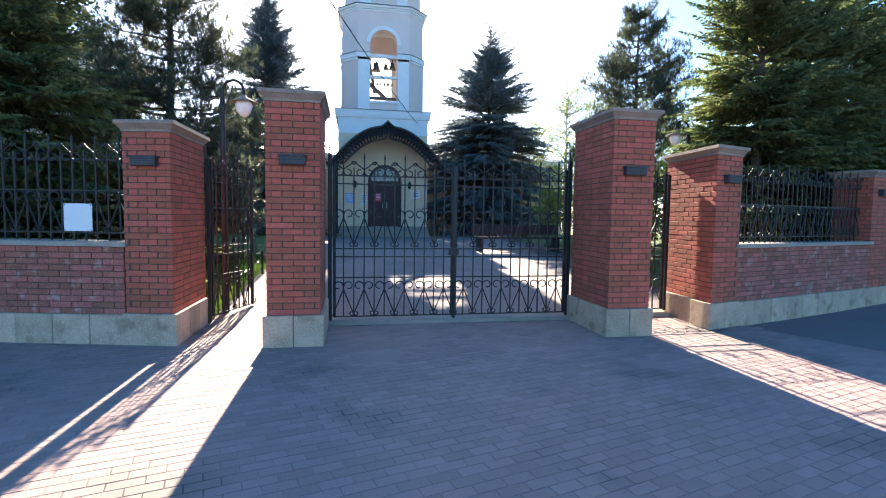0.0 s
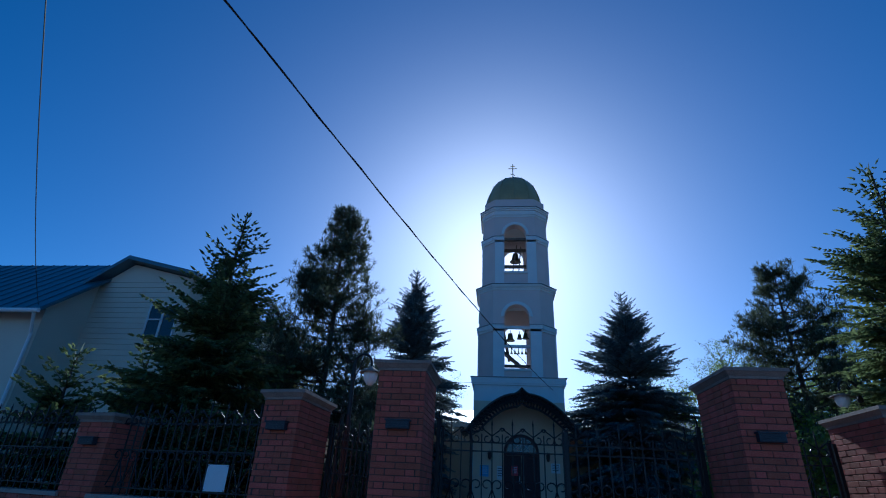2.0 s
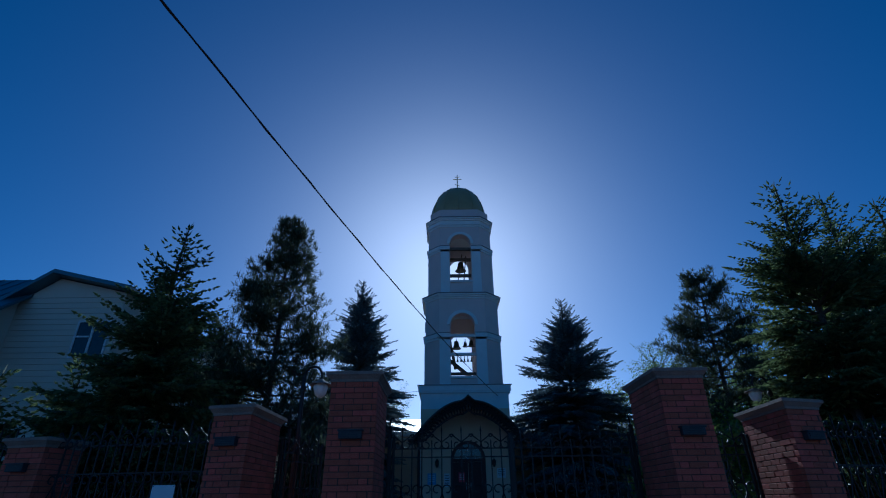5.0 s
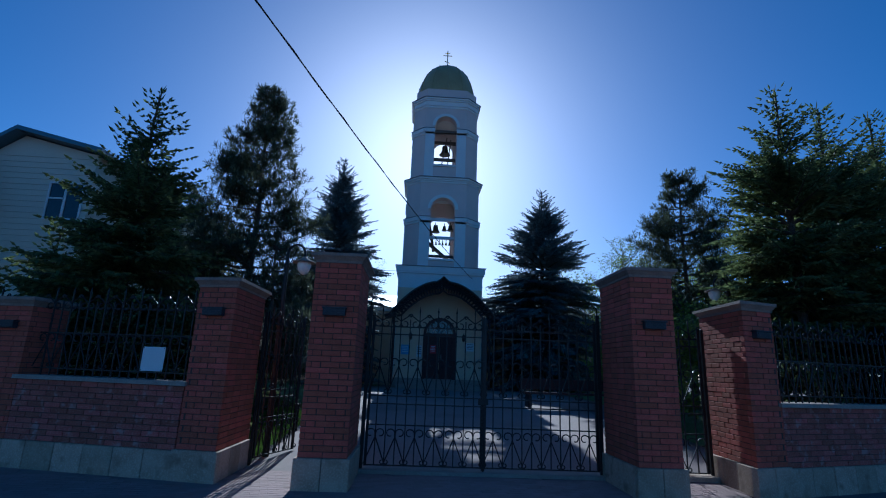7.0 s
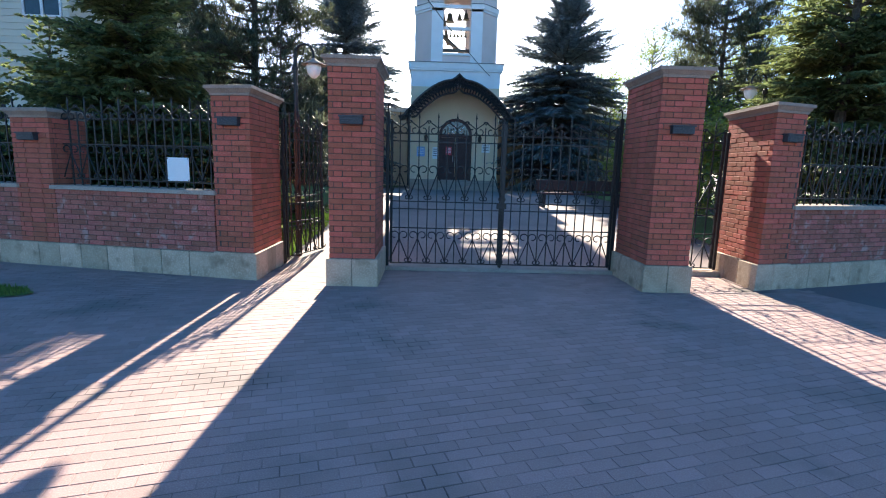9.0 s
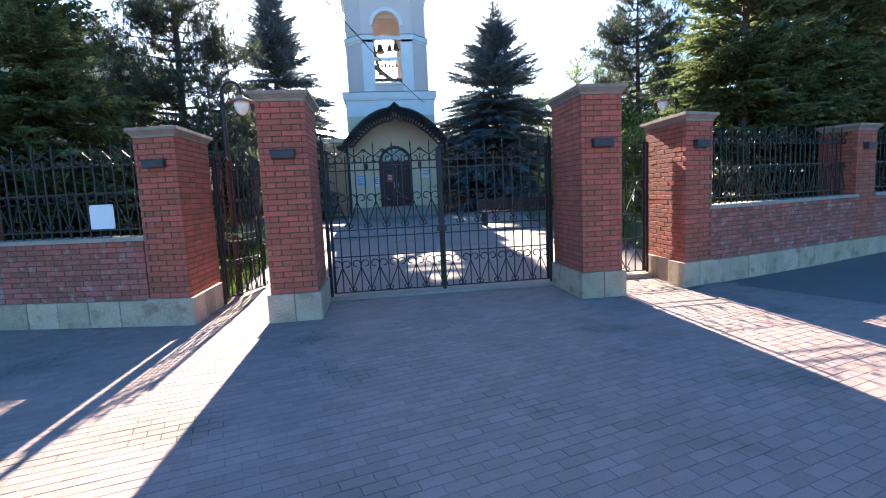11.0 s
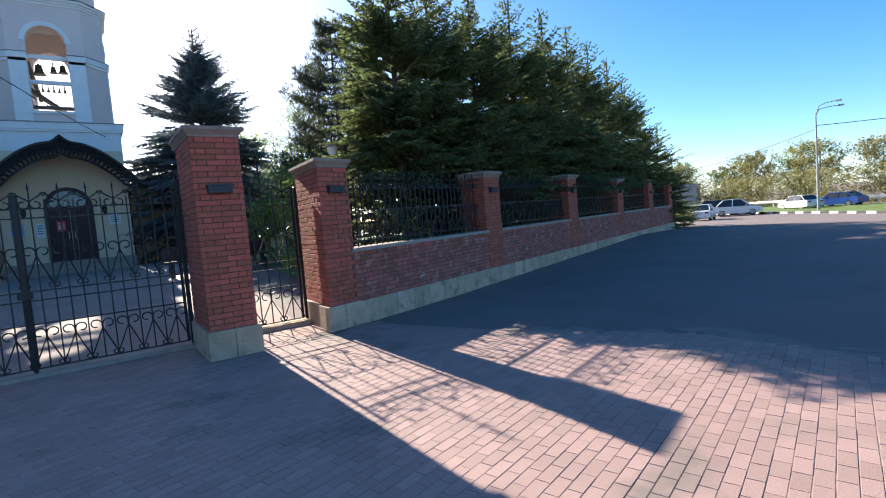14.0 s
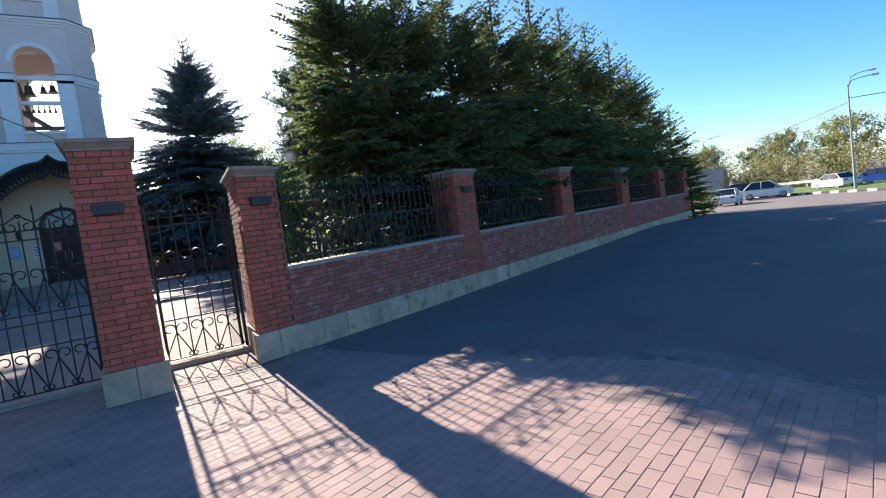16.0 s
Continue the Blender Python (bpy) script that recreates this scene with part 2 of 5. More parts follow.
def lathe(profile, sides=24, bm=None, at=(0, 0, 0)):
    """Surface of revolution about z from (radius, height) pairs."""
    bm = bm or bmesh.new()
    rings = []
    for r, z in profile:
        rings.append([bm.verts.new((at[0] + max(r, 1e-4) * math.cos(2 * math.pi * k / sides), at[1] + max(r, 1e-4) * math.sin(2 * math.pi * k / sides), at[2] + z)) for k in range(sides)])
    for a, b in zip(rings, rings[1:]):
        for k in range(sides):
            bm.faces.new((a[k], a[(k + 1) % sides], b[(k + 1) % sides], b[k]))
    bm.faces.new(rings[0][::-1])
    bm.faces.new(rings[-1])
    return bm


def smooth(ob):
    for p in ob.data.polygons:
        p.use_smooth = True
    return ob


# ---- ground ----
def court_z(y):
    """The court rises gently from the gate to the porch."""
    return 0.0 if y < 6.2 else min(0.55, (y - 6.2) * 0.05)


def ground_z(x, y):
    """The open ground falls away to the road beyond the end of the wall."""
    return court_z(y) if x < 27 else -0.70 * min(1.0, (x - 27) / 20)


bm = bmesh.new()
xs = [-1500, -300, -60, -30, -15, -8, -4, -2, 0, 2, 4, 8, 15, 20, 27, 33, 40, 47, 60, 300, 1500]
ys = [-1500, -300, -60, -20, -8, 0, 3, 6.2, 9, 13, 17.5, 20, 30, 60, 300, 1500]
grid = [[bm.verts.new((x, y, ground_z(x, y) - 0.02)) for x in xs] for y in ys]
for r0, r1 in zip(grid, grid[1:]):
    for i in range(len(xs) - 1):
        bm.faces.new((r0[i], r0[i + 1], r1[i + 1], r1[i]))
tagged(obj("ground", bm, "asphalt"), "worn grey asphalt ground", "ground", kind="structure")

bm = bmesh.new()
cy = [6.2, 8, 10, 12, 14, 16, 17.2, 20, 25.2]
cg = [[bm.verts.new((x, y, court_z(y) - 0.004)) for x in (-3.42, 0.0, 3.6 + (y - 6.2) * 0.12)] for y in cy]
for r0, r1 in zip(cg, cg[1:]):
    for i in range(2):
        bm.faces.new((r0[i], r0[i + 1], r1[i + 1], r1[i]))
tagged(obj("court", bm, "court"), "reddish-grey paved court between gate and church", "court", kind="structure")

# ---- masonry ----
BRICKS = {}


def brick_mesh(length, mat, height=0.065, depth=0.06):
    key = (round(length, 3), mat, height)
    if key not in BRICKS:
        bm = box(0, 0, 0, length, depth, height, 0.003)
        me = bpy.data.meshes.new("brick")
        bm.to_mesh(me)
        bm.free()
        me.materials.append(M[mat])
        BRICKS[key] = me
    return BRICKS[key]


def course_runs(length, full, course, d, pitch=0.26, joint=0.010):
    """Start and length of each brick along one side in one course."""
    a, b = (0.0, length) if full else (d + joint, length - d - joint)
    n = max(1, round((b - a + joint) / pitch))
    shift = 0.5 if course % 2 else 0.0
    cuts = [a] + [a + (i + shift) * (b - a + joint) / n for i in range(0 if shift else 1, n)] + [b + joint]
    return [(c0, c1 - c0 - joint) for c0, c1 in zip(cuts, cuts[1:]) if c1 - c0 > 0.03]


def lay_bricks(parent, poly, z0, courses, sides, mat, rng, joined=None, corners=True):
    """Bricks proud of the dark mortar on the given sides of a plan polygon; as vertices and faces where joined is given."""
    n = len(poly)
    for c in range(courses):
        for i in sides:
            p, q = Vector(poly[i]), Vector(poly[(i + 1) % n])
            d = q - p
            ang = math.degrees(math.atan2(d.y, d.x))
            full = (c + i) % 2 == 0 or not corners
            for s, length in course_runs(d.length, full, c, 0.06):
                at = p + d.normalized() * s
                out = rng.uniform(-0.0025, 0.002)
                m = pose(at.x, at.y, z0 + c * 0.075 + 0.005, 0, 0, ang) @ pose(0, out, 0, 0, 0, rng.uniform(-0.25, 0.25))
                if joined is None:
                    share("brick", brick_mesh(round(length, 2), mat), parent, m)
                else:
                    v, f = joined
                    k = len(v)
                    v += [tuple(m @ Vector((x, y, z))) for x in (0, length) for y in (0, 0.06) for z in (0, 0.065)]
                    f += [tuple(k + e for e in g) for g in ((0, 1, 3, 2), (4, 6, 7, 5), (0, 4, 5, 1), (2, 3, 7, 6), (1, 5, 7, 3), (0, 2, 6, 4))]


def joined_bricks(parent, vf, mat):
    me = bpy.data.meshes.new("brickwork")
    me.from_pydata(vf[0], [], vf[1])
    me.materials.append(M[mat])
    ob = new("brickwork", me)
    ob.parent = parent
    ob["kind"] = "stuff"


def lay_base(parent, poly, height, sides, rng, stone=0.46):
    n = len(poly)
    big = grow(poly, 0.045)
    for i in range(n):
        if i not in sides:
            continue
        p, q = Vector(big[i]), Vector(big[(i + 1) % n])
        d = q - p
        ang = math.degrees(math.atan2(d.y, d.x))
        a, b = (0, d.length) if i % 2 == 0 else (0.1, d.length - 0.1)
        k = max(1, round((b - a) / stone))
        for j in range(k):
            w = (b - a) / k
            at = p + d.normalized() * (a + j * w)
            me = bpy.data.meshes.new("base_stone")
            bm = box(0.003, 0, -0.05, w - 0.003, 0.1, height, 0.008)
            bm.to_mesh(me)
            bm.free()
            me.materials.append(M["limestone"])
            share("base_stone", me, parent, pose(at.x, at.y, 0, 0, 0, ang) @ pose(0, rng.uniform(-0.004, 0.004), 0))


def pillar(name, poly, courses, sides, base_h, label, group, lamp_side=0, lamp_z=None, seed=1, base_sides=None):
    rng = random.Random(seed)
    cx, cy = sum(p[0] for p in poly) / len(poly), sum(p[1] for p in poly) / len(poly)
    top = thing(name, (cx, cy, 0), 0, label, "pillar", group)
    loc = [(x - cx, y - cy) for x, y in poly]
    zt = base_h + courses * 0.075
    part("core", prism(grow(loc, -0.008), -0.05, zt), "mortar", top)
    part("plinth_core", prism(grow(loc, 0.03), -0.05, base_h - 0.015), "mortar", top)
    lay_base(top, loc, base_h, base_sides if base_sides is not None else range(len(poly)), rng)
    # moulded cap: fillet, cove and slab
    bm = prism(grow(loc, 0.012), zt, zt + 0.035)
    prism(grow(loc, 0.02), zt + 0.035, zt + 0.085, bm, grow(loc, 0.058))
    prism(grow(loc, 0.072), zt + 0.085, zt + 0.13, bm, grow(loc, 0.07))
    prism(grow(loc, 0.07), zt + 0.13, zt + 0.15, bm, grow(loc, -0.05))
    part("cap", bm, "cap", top, "weathered moulded concrete cap")
    if lamp_z:
        p, q = Vector(loc[lamp_side]), Vector(loc[(lamp_side + 1) % len(loc)])
        mid, d = (p + q) / 2, q - p
        ang = math.degrees(math.atan2(d.y, d.x))
        m = pose(mid.x, mid.y, lamp_z, 0, 0, ang)
        lamp = thing("wall_lamp", (0, 0, 0), 0, "dark grey louvred outdoor wall lamp on a brick pillar", "wall lamp", "pillar lamps")
        lamp.matrix_basis = pose(cx, cy, 0) @ m
        part("housing", box(-0.15, -0.09, -0.05, 0.15, -0.001, 0.06, 0.006), "fixture", lamp)
        part("hood", box(-0.165, -0.105, 0.045, 0.165, -0.001, 0.066, 0.004), "fixture", lamp)
        for k in range(3):
            part("louvre", box(-0.13, -0.102, -0.035 + k * 0.026, 0.13, -0.088, -0.024 + k * 0.026), "fixture", lamp)
    return top, loc


PILLAR_JOBS = []


def brick_pillar(name, poly, courses, sides, base_h, label, group, mat="brick", seed=1, **kw):
    top, loc = pillar(name, poly, courses, sides, base_h, label, group, seed=seed, **kw)
    PILLAR_JOBS.append((top, loc, base_h, courses, sides, mat, seed))


def square(x0, y0, w, d):
    return [(x0, y0), (x0 + w, y0), (x0 + w, y0 + d), (x0, y0 + d)]


GATE = "brick pillars of the gateway"
brick_pillar("gate_pillar", square(-2.41, 5.045, 0.63, 1.18), 34, (0, 1), 0.38, "tall red brick gate pillar on a pale stone base", GATE, lamp_z=2.24, seed=3)
brick_pillar("gate_pillar", square(2.03, 5.045, 0.61, 1.18), 34, (0, 3), 0.38, "tall red brick gate pillar on a pale stone base", GATE, lamp_z=2.24, seed=4)
WL = [(-4.087, 5.40), (-3.52, 5.28), (-3.50, 6.55), (-4.087, 6.55)]
WR = [(3.80, 5.28), (4.372, 5.46), (4.372, 6.6), (3.90, 6.6)]
brick_pillar("wicket_pillar", WL, 29, (0, 1), 0.38, "red brick pillar beside an open iron wicket", GATE, lamp_z=2.2, seed=5, base_sides=(0, 1))
brick_pillar("wicket_pillar", WR, 29, (0, 3), 0.38, "red brick pillar beside a closed iron wicket", GATE, lamp_z=2.2, seed=6, base_sides=(0, 3))


class Run:
    """A straight stretch of boundary wall from a corner at an angle."""

    def __init__(self, x, y, deg):
        self.o, self.deg = Vector((x, y)), deg
        self.u = Vector((math.cos(radians(deg)), math.sin(radians(deg))))
        self.n = Vector((-self.u.y, self.u.x))
        if self.n.y < 0:
            self.n = -self.n

    def at(self, s, back=0.0):
        p = self.o + self.u * s + self.n * back
        return p.x, p.y

    def quad(self, s0, s1, b0, b1):
        pts = [self.at(s0, b0), self.at(s1, b0), self.at(s1, b1), self.at(s0, b1)]
        return pts if self.u.x > 0 else [pts[1], pts[0], pts[3], pts[2]]


RIGHT = Run(3.80, 5.28, 17.5)
LEFT = Run(-3.52, 5.28, 168.0)
RIGHT_POSTS = [(c - 0.34, c + 0.34) for c in (5.05, 9.8, 14.4, 18.7, 22.4)]
LEFT_POSTS = [(c - 0.34, c + 0.34) for c in (3.62, 7.7, 11.8)]
FENCE = "brick pillars of the boundary wall"
for i, (s0, s1) in enumerate(RIGHT_POSTS):
    brick_pillar("fence_pillar", RIGHT.quad(s0, s1, 0.0, 0.66), (28, 28, 27, 27, 26)[i], (0, 3, 1) if i < 2 else (0, 3), 0.36, "red brick boundary pillar in the shade of firs", FENCE, lamp_z=2.16 - 0.07 * i, seed=20 + i, base_sides=(0,))
for i, (s0, s1) in enumerate(LEFT_POSTS):
    brick_pillar("fence_pillar", LEFT.quad(s0, s1, 0.0, 0.66), 25, (0, 1), 0.36, "red brick boundary pillar with a grey lamp", FENCE, lamp_z=1.95, seed=30 + i, base_sides=(0,))

WALL_JOBS = []


def low_wall(name, run, s0, s1, nearest, seed):
    """A low brick wall with stone base and coping between two pillars."""
    rng = random.Random(seed)
    poly = run.quad(s0, s1, 0.004, 0.40)
    wall = thing(name, (0, 0, 0), 0, "low red brick wall with salt bloom, stone base and coping", "wall", kind="structure")
    part("core", prism(grow(poly, -0.008), -0.05, 1.18), "mortar", wall)
    lay_base(wall, poly, 0.36, (0,), rng, 0.45)
    bm = prism(grow(poly, 0.05), 1.187, 1.243, None, grow(poly, 0.045))
    part("coping", bm, "coping", wall, "pale stone coping slab")
    WALL_JOBS.append((wall, poly, nearest, seed))


edges = [0.60] + [v for p in RIGHT_POSTS for v in p]
for i in range(len(RIGHT_POSTS)):
    low_wall("wall_right_%d" % (i + 1), RIGHT, edges[2 * i] + 0.002, edges[2 * i + 1] - 0.002, i < 3, 40 + i)
edges = [0.60] + [v for p in LEFT_POSTS for v in p]
for i in range(len(LEFT_POSTS)):
    low_wall("wall_left_%d" % (i + 1), LEFT, edges[2 * i] + 0.002, edges[2 * i + 1] - 0.002, i < 2, 50 + i)


# ---- wrought iron ----
def scroll_points(h, w, big, small):
    """An S scroll in the xz plane: a hook outward at the head over the origin, a slanting stem, a smaller curl at the foot."""
    pts = []
    for k in range(13):
        a = radians(285 - 285 * k / 12)
        r = big * (0.5 + 0.5 * min(1.0, k / 6))
        pts.append((-big + r * math.cos(a), h - big + r * math.sin(a)))
    pts.append((0.0, h - big * 1.55))
    for k in range(11):
        a = radians(170 + 280 * k / 10)
        r = small * (1 - 0.5 * k / 10)
        pts.append((w + small + r * math.cos(a), small + r * math.sin(a)))
    return pts


def scroll_mesh(h, w, big=0.05, small=0.035, r=0.006, flip=False):
    pts = [((-x if flip else x), 0, z) for x, z in scroll_points(h, w, big, small)]
    me = bpy.data.meshes.new("scroll")
    bm = tube(pts, r, 5)
    bm.to_mesh(me)
    bm.free()
    me.materials.append(M["iron"])
    return me


IRON = {}


def iron_bar(z0, z1, tip):
    key = ("bar", round(z0, 3), round(z1, 3), tip)
    if key not in IRON:
        bm = box(-0.0085, -0.0085, z0, 0.0085, 0.0085, z1)
        if tip:
            bmesh.ops.create_cone(bm, segments=6, radius1=0.017, radius2=0.001, depth=0.09, matrix=Matrix.Translation((0, 0, z1 + 0.035)))
        me = bpy.data.meshes.new("bar")
        bm.to_mesh(me)
        bm.free()
        me.materials.append(M["iron"])
        IRON[key] = me
    return IRON[key]


def iron_scroll(h, w, big, small, flip):
    key = ("scroll", round(h, 3), round(w, 3), big, small, flip)
    if key not in IRON:
        IRON[key] = scroll_mesh(h, w, big, small, 0.0095, flip)
    return IRON[key]


def iron_panel(top, width, z0, z1, rails, bands, crest, spacing=0.155, frame_w=0.04, stiles=True):
    """Bars, rails, two bands of S scrolls and a crest of hearts, along the thing's own x."""
    if stiles:
        for x in (0, width - frame_w):
            part("stile", box(x, -0.02, z0, x + frame_w, 0.02, z1 + 0.02, 0.003), "iron", top)
    n = max(2, round(width / spacing / 2) * 2)
    step = width / n
    for z in rails:
        part("rail", box(0.004, -0.009, z - 0.009, width - 0.004, 0.009, z + 0.009), "iron", top)
    for i in range(1, n):
        tall = i % 2 == 1
        share("bar", iron_bar(z0, z1 + (0.10 if tall else -0.04), tall), top, pose(i * step, 0, 0))
    for b0, b1 in bands:
        for i in range(1, n, 2):
            for flip in (False, True):
                share("scroll", iron_scroll(b1 - b0, step * 0.97, round(step * 0.43, 3), 0.04, flip), top, pose(i * step + (0.004 if flip else -0.004), -0.014, b0))
    c0, c1 = crest
    for i in range(1, n, 2):
        for flip in (False, True):
            share("scroll", iron_scroll(c1 - c0, step * 0.8, 0.056, 0.03, flip), top, pose(i * step + (-0.004 if flip else 0.004), -0.014, c1, 0, 180, 0))


def gate_leaf(x, y, width, rz=0.0, label="", name="gate_leaf", z=0.06):
    g = thing(name, (x, y, z), rz, label, "gate", "iron gates")
    iron_panel(g, width, 0.03, 2.28, (0.04, 0.62, 0.93, 1.05, 2.0, 2.12), ((0.05, 0.56), (1.08, 1.62)), (2.12, 2.33))
    return g


leaf_l = gate_leaf(-1.675, 6.3, 1.80, label="black wrought iron gate leaf with scrolls, closed")
leaf_r = gate_leaf(0.135, 6.3, 1.82, label="black wrought iron gate leaf with a drop bolt, closed")
part("meeting_bar", box(-0.03, -0.035, 0.0, 0.025, -0.018, 2.3, 0.003), "iron", leaf_r)
bolt = part("drop_bolt", box(-0.012, -0.05, -0.055, 0.012, -0.034, 0.95, 0.003), "iron", leaf_r)
part("lock_plate", box(-0.09, -0.04, 0.96, 0.07, -0.021, 1.06, 0.004), "iron", leaf_r)
for x in (-1.72, 1.995):
    post = thing("gate_post", (x, 6.3, 0), 0, "black iron hinge post with a curled top behind a brick pillar", "post", "gate posts")
    part("shaft", box(-0.028, -0.028, 0, 0.028, 0.028, 2.50, 0.003), "iron", post)
    curl = [(0, 0, 2.49), (0, 0, 2.58), (0.012 * (1 if x < 0 else -1), 0, 2.62), (0.04 * (1 if x < 0 else -1), 0, 2.635), (0.06 * (1 if x < 0 else -1), 0, 2.61)]
    part("curl", tube(curl, 0.012, 6), "iron", post)
wk = gate_leaf(2.70, 6.40, 1.06, label="black wrought iron wicket with scrolls, closed", name="wicket_gate")
fin = part("finial_cross", tube([(0.53, 0, 2.3), (0.53, 0, 2.82)], 0.011, 6), "iron", wk)
for z, w in ((2.72, 0.04), (2.64, 0.075), (2.52, 0.045)):
    part("finial_bar", tube([(0.53 - w, 0, z), (0.53 + w, 0, z)], 0.009, 5), "iron", fin)
wl_leaf = gate_leaf(-3.42, 6.57, 1.10, rz=70, label="black wrought iron wicket standing open inward", name="wicket_gate")
for x, y in ((3.81, 6.41), (-3.44, 6.53)):
    post = thing("wicket_post", (x, y, 0), 0, "black iron hinge post of a wicket", "post", "gate posts")
    part("shaft", box(-0.022, -0.022, 0, 0.022, 0.022, 2.35, 0.003), "iron", post)
tagged(obj("threshold", box(-1.74, 6.16, -0.05, 2.0, 6.46, 0.05, 0.006), "coping"), "flat pale concrete threshold under the gate", "threshold", kind="structure")
tagged(obj("threshold", box(2.68, 6.24, -0.05, 3.84, 6.6, 0.07, 0.006), "limestone"), "flat pale stone threshold under the wicket", "threshold", kind="structure")


def fence_panel(run, s0, s1, label):
    x, y = run.at(s0 if run.u.x > 0 else s1, 0.2)
    f = thing("fence_panel", (x, y, 1.243), run.deg if run.u.x > 0 else run.deg - 180, label, "fence", "iron fence panels")
    iron_panel(f, s1 - s0, 0.0, 1.14, (0.10, 0.62, 1.0), ((0.11, 0.60),), (0.98, 1.20), 0.15, stiles=False)


edges = [0.60] + [v for p in RIGHT_POSTS for v in p]
for i in range(len(RIGHT_POSTS)):
    fence_panel(RIGHT, edges[2 * i] + 0.01, edges[2 * i + 1] - 0.01, "black wrought iron fence panel with scrolls before firs")
edges = [0.60] + [v for p in LEFT_POSTS for v in p]
for i in range(len(LEFT_POSTS)):
    fence_panel(LEFT, edges[2 * i] + 0.01, edges[2 * i + 1] - 0.01, "black wrought iron fence panel with scrolls and spikes")
sx, sy = LEFT.at(1.28, 0.175)
sign = thing("notice_board", (sx, sy, 0), -12, "blank white square notice tied to the iron fence", "notice board")
part("sheet", box(-0.18, -0.004, 1.36, 0.18, 0.004, 1.70, 0.002), "paper", sign)
for x in (-0.165, 0.165):
    for z in (1.375, 1.685):
        part("tie", box(x - 0.006, -0.007, z - 0.006, x + 0.006, 0.03, z + 0.006), "iron", sign)


# ---- tower and church ----
def arch_wall(w, z0, z1, hw, hz0, spring, thick, bm=None, segs=10):
    """A wall in the xz plane, front at y=0, with a round-headed opening of half width hw through it."""
    bm = bm or bmesh.new()
    arc = [(hw * math.cos(math.pi * k / segs), spring + hw * math.sin(math.pi * k / segs)) for k in range(segs + 1)]
    cells = []
    if w / 2 > hw + 1e-3:
        cells += [[(-w / 2, z0), (-hw, z0), (-hw, spring), (-hw, z1), (-w / 2, z1)], [(hw, z0), (w / 2, z0), (w / 2, z1), (hw, z1), (hw, spring)]]
    if hz0 > z0 + 1e-3:
        cells.append([(-hw, z0), (hw, z0), (hw, hz0), (-hw, hz0)])
    for (xa, za), (xb, zb) in zip(arc, arc[1:]):
        cells.append([(xb, zb), (xa, za), (xa, z1), (xb, z1)])
    for c in cells:
        f = [bm.verts.new((x, 0, z)) for x, z in c]
        b = [bm.verts.new((x, thick, z)) for x, z in c]
        bm.faces.new(f)
        bm.faces.new(b[::-1])
    loop = [(-hw, hz0), (hw, hz0)] + arc
    for (xa, za), (xb, zb) in zip(loop, loop[1:] + loop[:1]):
        if abs(xa - xb) + abs(za - zb) > 1e-4:
            bm.faces.new([bm.verts.new(p) for p in ((xa, 0, za), (xa, thick, za), (xb, thick, zb), (xb, 0, zb))])
    return bm


def chamfered(h, f):
    """Square plan of half width h with its corners cut so that each side is 2f wide."""
    return [(-f, -h), (f, -h), (h, -f), (h, f), (f, h), (-f, h), (-h, f), (-h, -f)]


TX, TY = -0.15, 21.55


def rise(z):
    """Heights of the belfry stages above the base cornice."""
    return z if z < 5.76 else 5.766 + (z - 5.766) * 1.096 if z < 13.796 else z + 0.77


tower = thing("bell_tower", (TX, TY, 0), 0, "cream plastered church bell tower with white trim and green dome", "bell tower")
part("base_wall", prism(square(-1.92, -1.92, 3.84, 3.84), 0, 5.42), "white", tower)
bm = prism(square(-2.0, -2.0, 4.0, 4.0), 5.42, 5.50)
prism(square(-2.03, -2.03, 4.06, 4.06), 5.50, 5.74, bm)
part("white_band", bm, "white", tower, "white cornice band")
part("flashing", prism(square(-2.08, -2.08, 4.16, 4.16), 5.743, 5.765), "zinc", tower)


